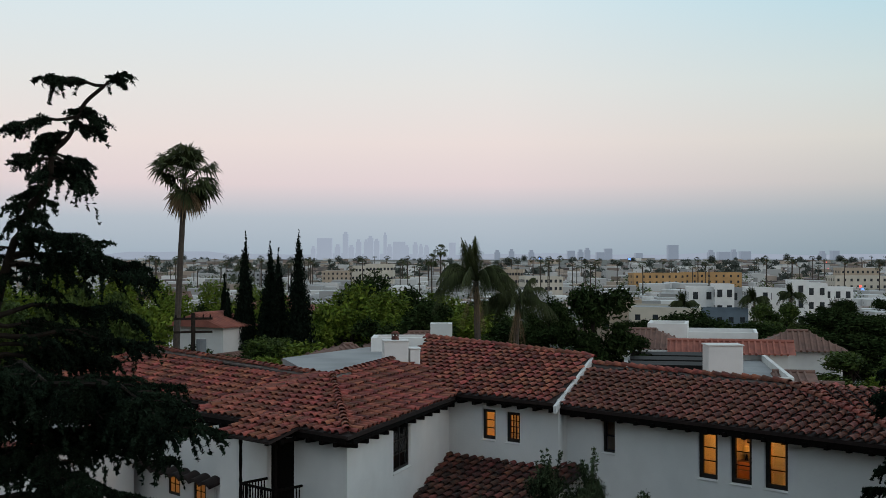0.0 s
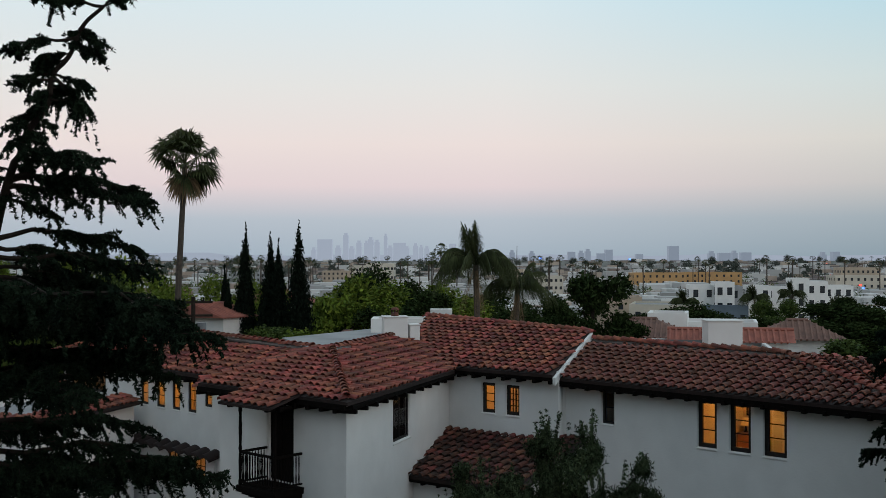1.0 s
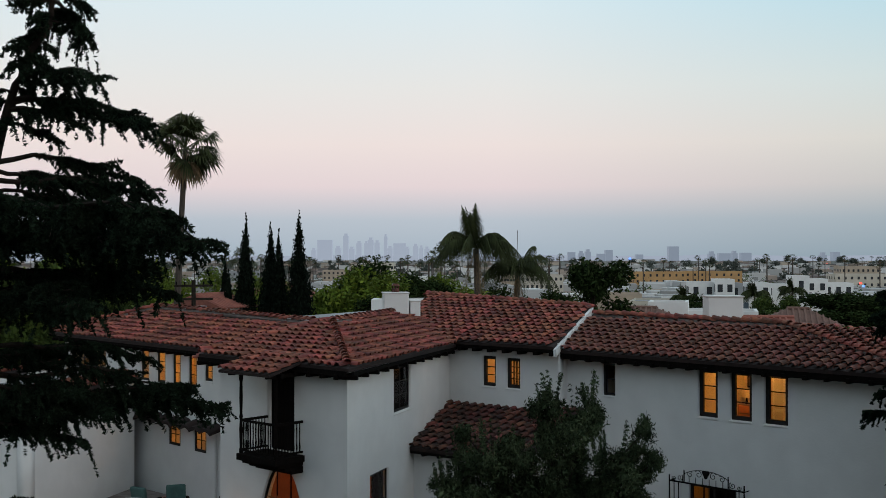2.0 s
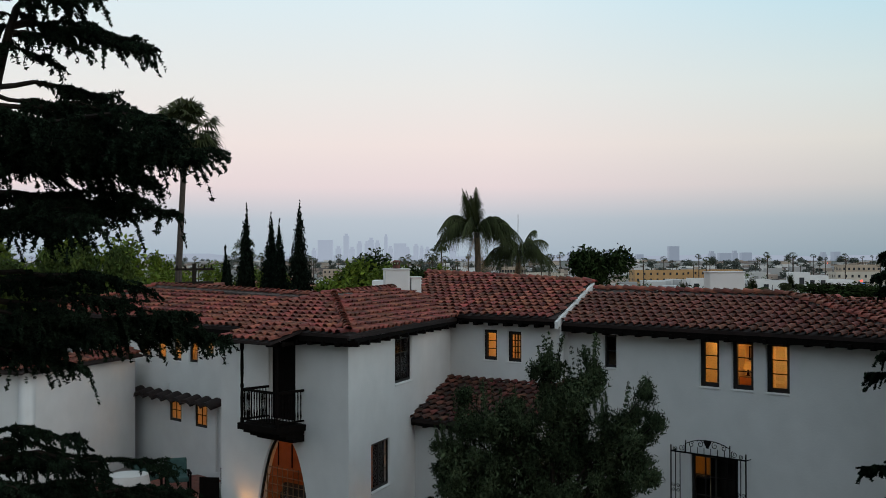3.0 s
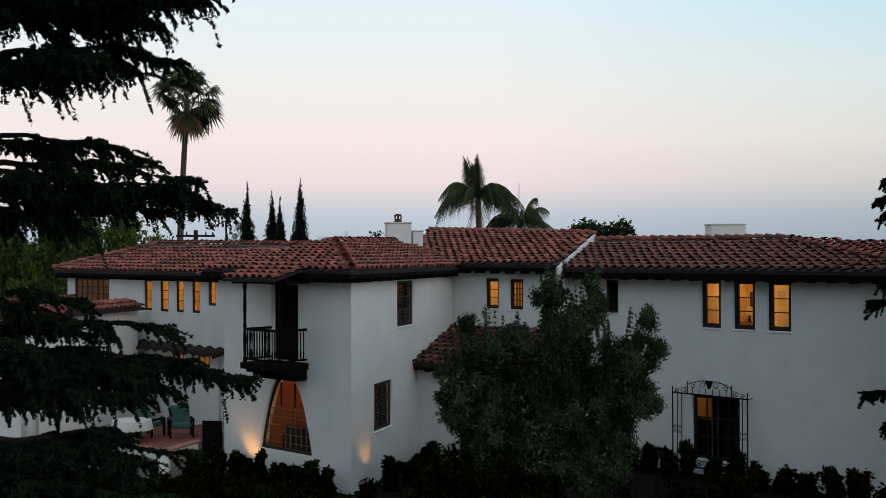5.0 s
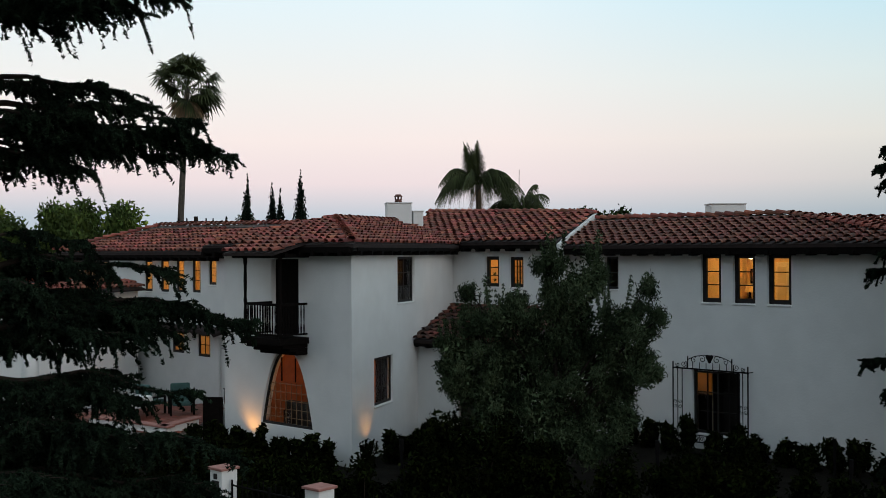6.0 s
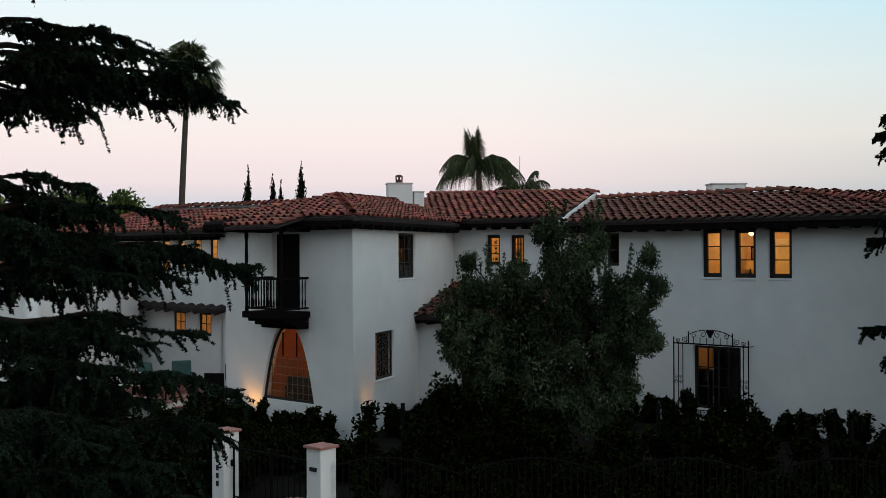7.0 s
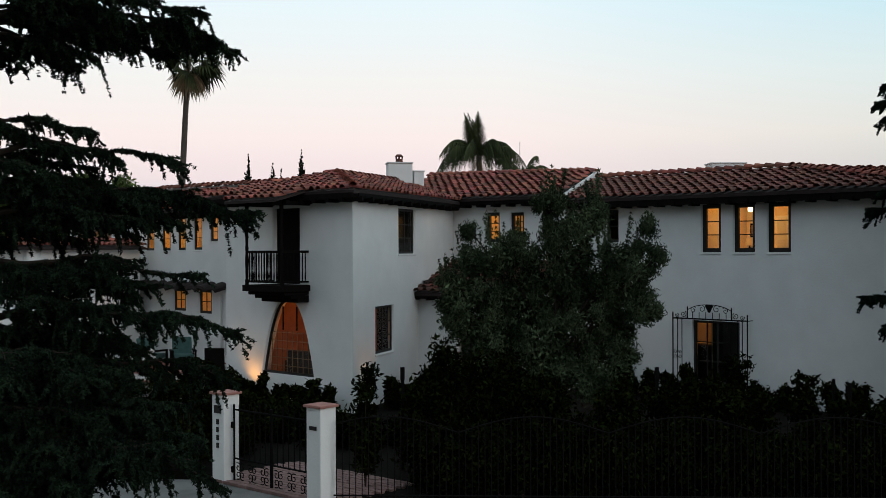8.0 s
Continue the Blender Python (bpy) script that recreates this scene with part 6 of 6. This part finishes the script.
block(23.6, 70, 2.6, 2.6, -3, 1.2, -14, STUCCO, ROOF_BR, "gable", "small white garden house", wins=(1, 1, 0.9, 1.1))
# to the left
block(-20.3, 97, 3.8, 5.5, -4, 4.3, 62, STUCCO, ROOF_RED, "gable", "white neighbour house with a red tile roof", wins=(3, 1, 0.6, 1.1), rise=1.1)
block(-17.6, 90, 3.0, 4.0, -4, 1.2, 62, STUCCO, ROOF_BR, "gable", "white neighbour annex with a tile roof", wins=(2, 1, 0.6, 1.0))
block(-19, 128, 9, 8, -6, 4.2, 10, STUCCO_OLD, ROOF_RED, "hip", "house with a low red tile roof among trees", wins=(3, 1, 0.9, 1.2), rise=1.4)
block(-52, 205, 9, 8, -8, 2.2, 20, STUCCO, ROOF_BR, "gable", "white gabled house among trees", wins=(3, 2, 0.8, 1.1))
block(-6.4, 74, 6, 6, -2.5, 3.3, 30, STUCCO_OLD, ROOF_BR, "hip", "neighbour house under brown tiles", wins=(2, 1, 0.9, 1.1))
block(-1.8, 84, 7, 6, -2.5, 3.4, 10, STUCCO_OLD, ROOF_BR, "hip", "neighbour house under brown tiles", wins=(2, 1, 0.9, 1.1))
# flats of the middle distance
for x, y, sx, top, m, nx in ((70, 300, 7, 1.2, STUCCO, 2), (75.2, 297, 5, 2.0, STUCCO, 2), (79.5, 303, 4, 0.8, GREYW, 1), (87, 306, 6, 0.8, STUCCO, 2), (95, 318, 7, 0.2, STUCCO, 2), (101.5, 316, 4.5, 2.6, STUCCO, 1), (108, 322, 6, 1.6, STUCCO, 2), (117, 330, 8.5, 0.2, STUCCO, 3)):
    block(x, y, sx, 12, -14.5, top, -8, m, label="white modern block of flats with dark windows", category="flats", wins=(nx, 4, 1.3, 2.0))
block(69.5, 284, 17, 6, -14.5, -3.8, -8, BLUEGREY, label="blue-grey rendered lower block", category="flats", wins=(6, 2, 1.2, 1.4))
block(53, 262, 16, 18, -14.5, -2.2, -14, CREAM, label="cream flat-roofed apartment house", category="flats", wins=(4, 3, 1.2, 1.3))
block(44, 285, 14, 14, -14.5, -1.4, -8, TAN, label="tan flat-roofed apartment house", category="flats", wins=(4, 3, 1.2, 1.3))
for x, y, sx, top, m in ((124, 640, 30, -1.0, ORANGE), (160, 660, 34, -1.0, ORANGE), (-34, 600, 15, 4.6, CREAM), (-44, 640, 16, 3.2, CREAM), (46, 520, 18, -0.5, CREAM), (38, 600, 12, 1.5, TAN), (-70, 760, 24, -1.5, TAN), (-130, 740, 26, -2.0, GREYW), (210, 560, 26, -1.0, CREAM), (240, 640, 22, 2.0, TAN)):
    block(x, y, sx, 16, -14.5, top, rt.random() * 16 - 8, m, label="mid-rise flats with rows of windows", category="flats", wins=(8, 4, 1.1, 1.4))

# ---- the plain of the city: far houses and trees, too many to count ----
g = np.random.default_rng(12)


def far_boxes(name, n, material, smin, smax, h0, h1, label):
    vs, fs = [], []
    for i in range(n):
        d = 1 / (1 / 310 + (1 / 4600 - 1 / 310) * g.random())
        x = (g.random() * 1.0 - 0.5) * d
        k = 0.75 + d / 2200
        sx, sy, h = (smin + (smax - smin) * g.random()) * k, (smin + (smax - smin) * g.random()) * k, h0 + (h1 - h0) * g.random() ** 2
        a = -0.15 + 0.3 * g.random()
        c, s = math.cos(a), math.sin(a)
        b = len(vs)
        for z in (-14.6, -14.5 + h):
            for px, py in ((-sx, -sy), (sx, -sy), (sx, sy), (-sx, sy)):
                vs.append((x + (px * c - py * s) / 2, d + (px * s + py * c) / 2, z))
        fs += [tuple(b + q for q in f) for f in ((4, 5, 6, 7), (0, 1, 5, 4), (1, 2, 6, 5), (2, 3, 7, 6), (3, 0, 4, 7))]
    me = bpy.data.meshes.new(name)
    me.from_pydata(vs, [], fs)
    tagged(link(name, me, material), label, "city", kind="stuff")


far_boxes("far_buildings", 1700, mat("far_pale_render", (0.50, 0.50, 0.49), (0.40, 0.40, 0.40), 0.9, 0.02, island=0.45), 6, 16, 4, 10, "distant pale city buildings")
far_boxes("far_houses", 1700, mat("far_tan_render", (0.33, 0.27, 0.22), (0.26, 0.21, 0.18), 0.9, 0.02, island=0.45), 6, 13, 4, 8, "distant tan city houses")
far_boxes("far_roofs", 1500, mat("far_roof", (0.17, 0.14, 0.135), (0.12, 0.105, 0.10), 0.9, 0.02, island=0.45), 7, 15, 3, 6, "distant brown city roofs")
cl, wts = [], []
for i in range(1500):
    d = 1 / (1 / 290 + (1 / 4300 - 1 / 290) * g.random())
    r = (1.8 + 2.8 * g.random()) * (1 + d / 1900)
    cl.append(((g.random() - 0.5) * d, d, -14.5 + 1.0 * r * (0.5 + 0.5 * g.random()), r))
for nm, sel, sz in (("far_trees", [c for c in cl if c[1] < 900], 0.9), ("farther_trees", [c for c in cl if c[1] >= 900], 2.6)):
    tagged(leaf_cloud(nm, sel, 190000 if sz < 1 else 70000, sz * 0.65, LEAF if sz < 1 else mat("far_foliage", (0.07, 0.085, 0.07), (0.05, 0.06, 0.05), 0.9, 0.02, island=0.4), shell=0.3, seed=3), "distant dark city trees", "trees", kind="stuff")

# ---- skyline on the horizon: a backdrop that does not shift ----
# aerial haze is painted in: towers and hills glow flat blue-grey over black
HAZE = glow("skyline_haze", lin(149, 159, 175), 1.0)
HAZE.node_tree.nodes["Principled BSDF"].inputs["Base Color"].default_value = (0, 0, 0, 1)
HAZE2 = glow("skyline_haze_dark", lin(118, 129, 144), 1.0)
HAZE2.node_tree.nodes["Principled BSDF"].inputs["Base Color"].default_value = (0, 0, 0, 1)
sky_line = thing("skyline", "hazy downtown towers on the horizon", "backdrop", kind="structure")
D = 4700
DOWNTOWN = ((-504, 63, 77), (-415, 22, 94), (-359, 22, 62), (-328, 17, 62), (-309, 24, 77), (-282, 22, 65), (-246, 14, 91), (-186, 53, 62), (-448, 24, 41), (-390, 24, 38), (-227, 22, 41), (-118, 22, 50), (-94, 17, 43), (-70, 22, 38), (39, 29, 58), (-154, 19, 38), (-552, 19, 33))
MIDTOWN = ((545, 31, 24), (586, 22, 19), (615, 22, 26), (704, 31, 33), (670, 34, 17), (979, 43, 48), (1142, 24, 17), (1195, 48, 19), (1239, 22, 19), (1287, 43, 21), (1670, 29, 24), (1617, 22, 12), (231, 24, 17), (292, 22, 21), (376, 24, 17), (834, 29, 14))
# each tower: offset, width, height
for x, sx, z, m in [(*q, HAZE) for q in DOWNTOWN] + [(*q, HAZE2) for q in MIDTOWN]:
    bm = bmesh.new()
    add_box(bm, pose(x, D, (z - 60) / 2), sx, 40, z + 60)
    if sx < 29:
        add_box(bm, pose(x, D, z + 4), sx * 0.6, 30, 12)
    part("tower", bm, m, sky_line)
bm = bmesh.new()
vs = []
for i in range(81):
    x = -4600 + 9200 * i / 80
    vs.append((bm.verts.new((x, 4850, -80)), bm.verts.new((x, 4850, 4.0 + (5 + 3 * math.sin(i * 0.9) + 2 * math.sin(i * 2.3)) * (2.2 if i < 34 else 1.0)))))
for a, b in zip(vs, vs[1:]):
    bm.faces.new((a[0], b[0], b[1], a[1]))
part("haze_hills", bm, HAZE, sky_line)

# lit tail lights on the far avenue, and a few signs
RED = glow("tail_light", (1.0, 0.06, 0.04), 2.5)
BLUE = glow("blue_sign", (0.1, 0.25, 1.0), 2.0)
av = thing("avenue_lights", "tiny red tail lights far down an avenue", "lights", kind="stuff")
for i in range(26):
    k = rt.random()
    d = 1 / (1 / 520 + (1 / 3800 - 1 / 520) * k)
    x = (0.3487 + 0.0051 * (1 - k) + rt.gauss(0, 0.0006)) * d
    bm = bmesh.new()
    bmesh.ops.create_icosphere(bm, subdivisions=1, radius=d * 0.00055 * (0.6 + rt.random()), matrix=pose(x, d, -12))
    part("tail_light", bm, RED, av)
for x, z, d, m in ((135.4, 6.7, 800, BLUE), (79.4, 7.1, 900, BLUE), (160.0, -2.9, 420, BLUE), (159.0, -1.8, 420, RED)):
    bm = bmesh.new()
    add_box(bm, pose(x, d, z), d * 0.002, 0.3, d * 0.0016)
    part("lit_sign", bm, m, av)


# ---- single tiles of the right wing's roof, last ----
for ob, mats, *rest in LATER:
    for m in mats:
        o = new(rest[1] if rest else "roof_tile", rest[0] if rest else TILE_ME)
        o.parent = ob
        o.matrix_basis = m
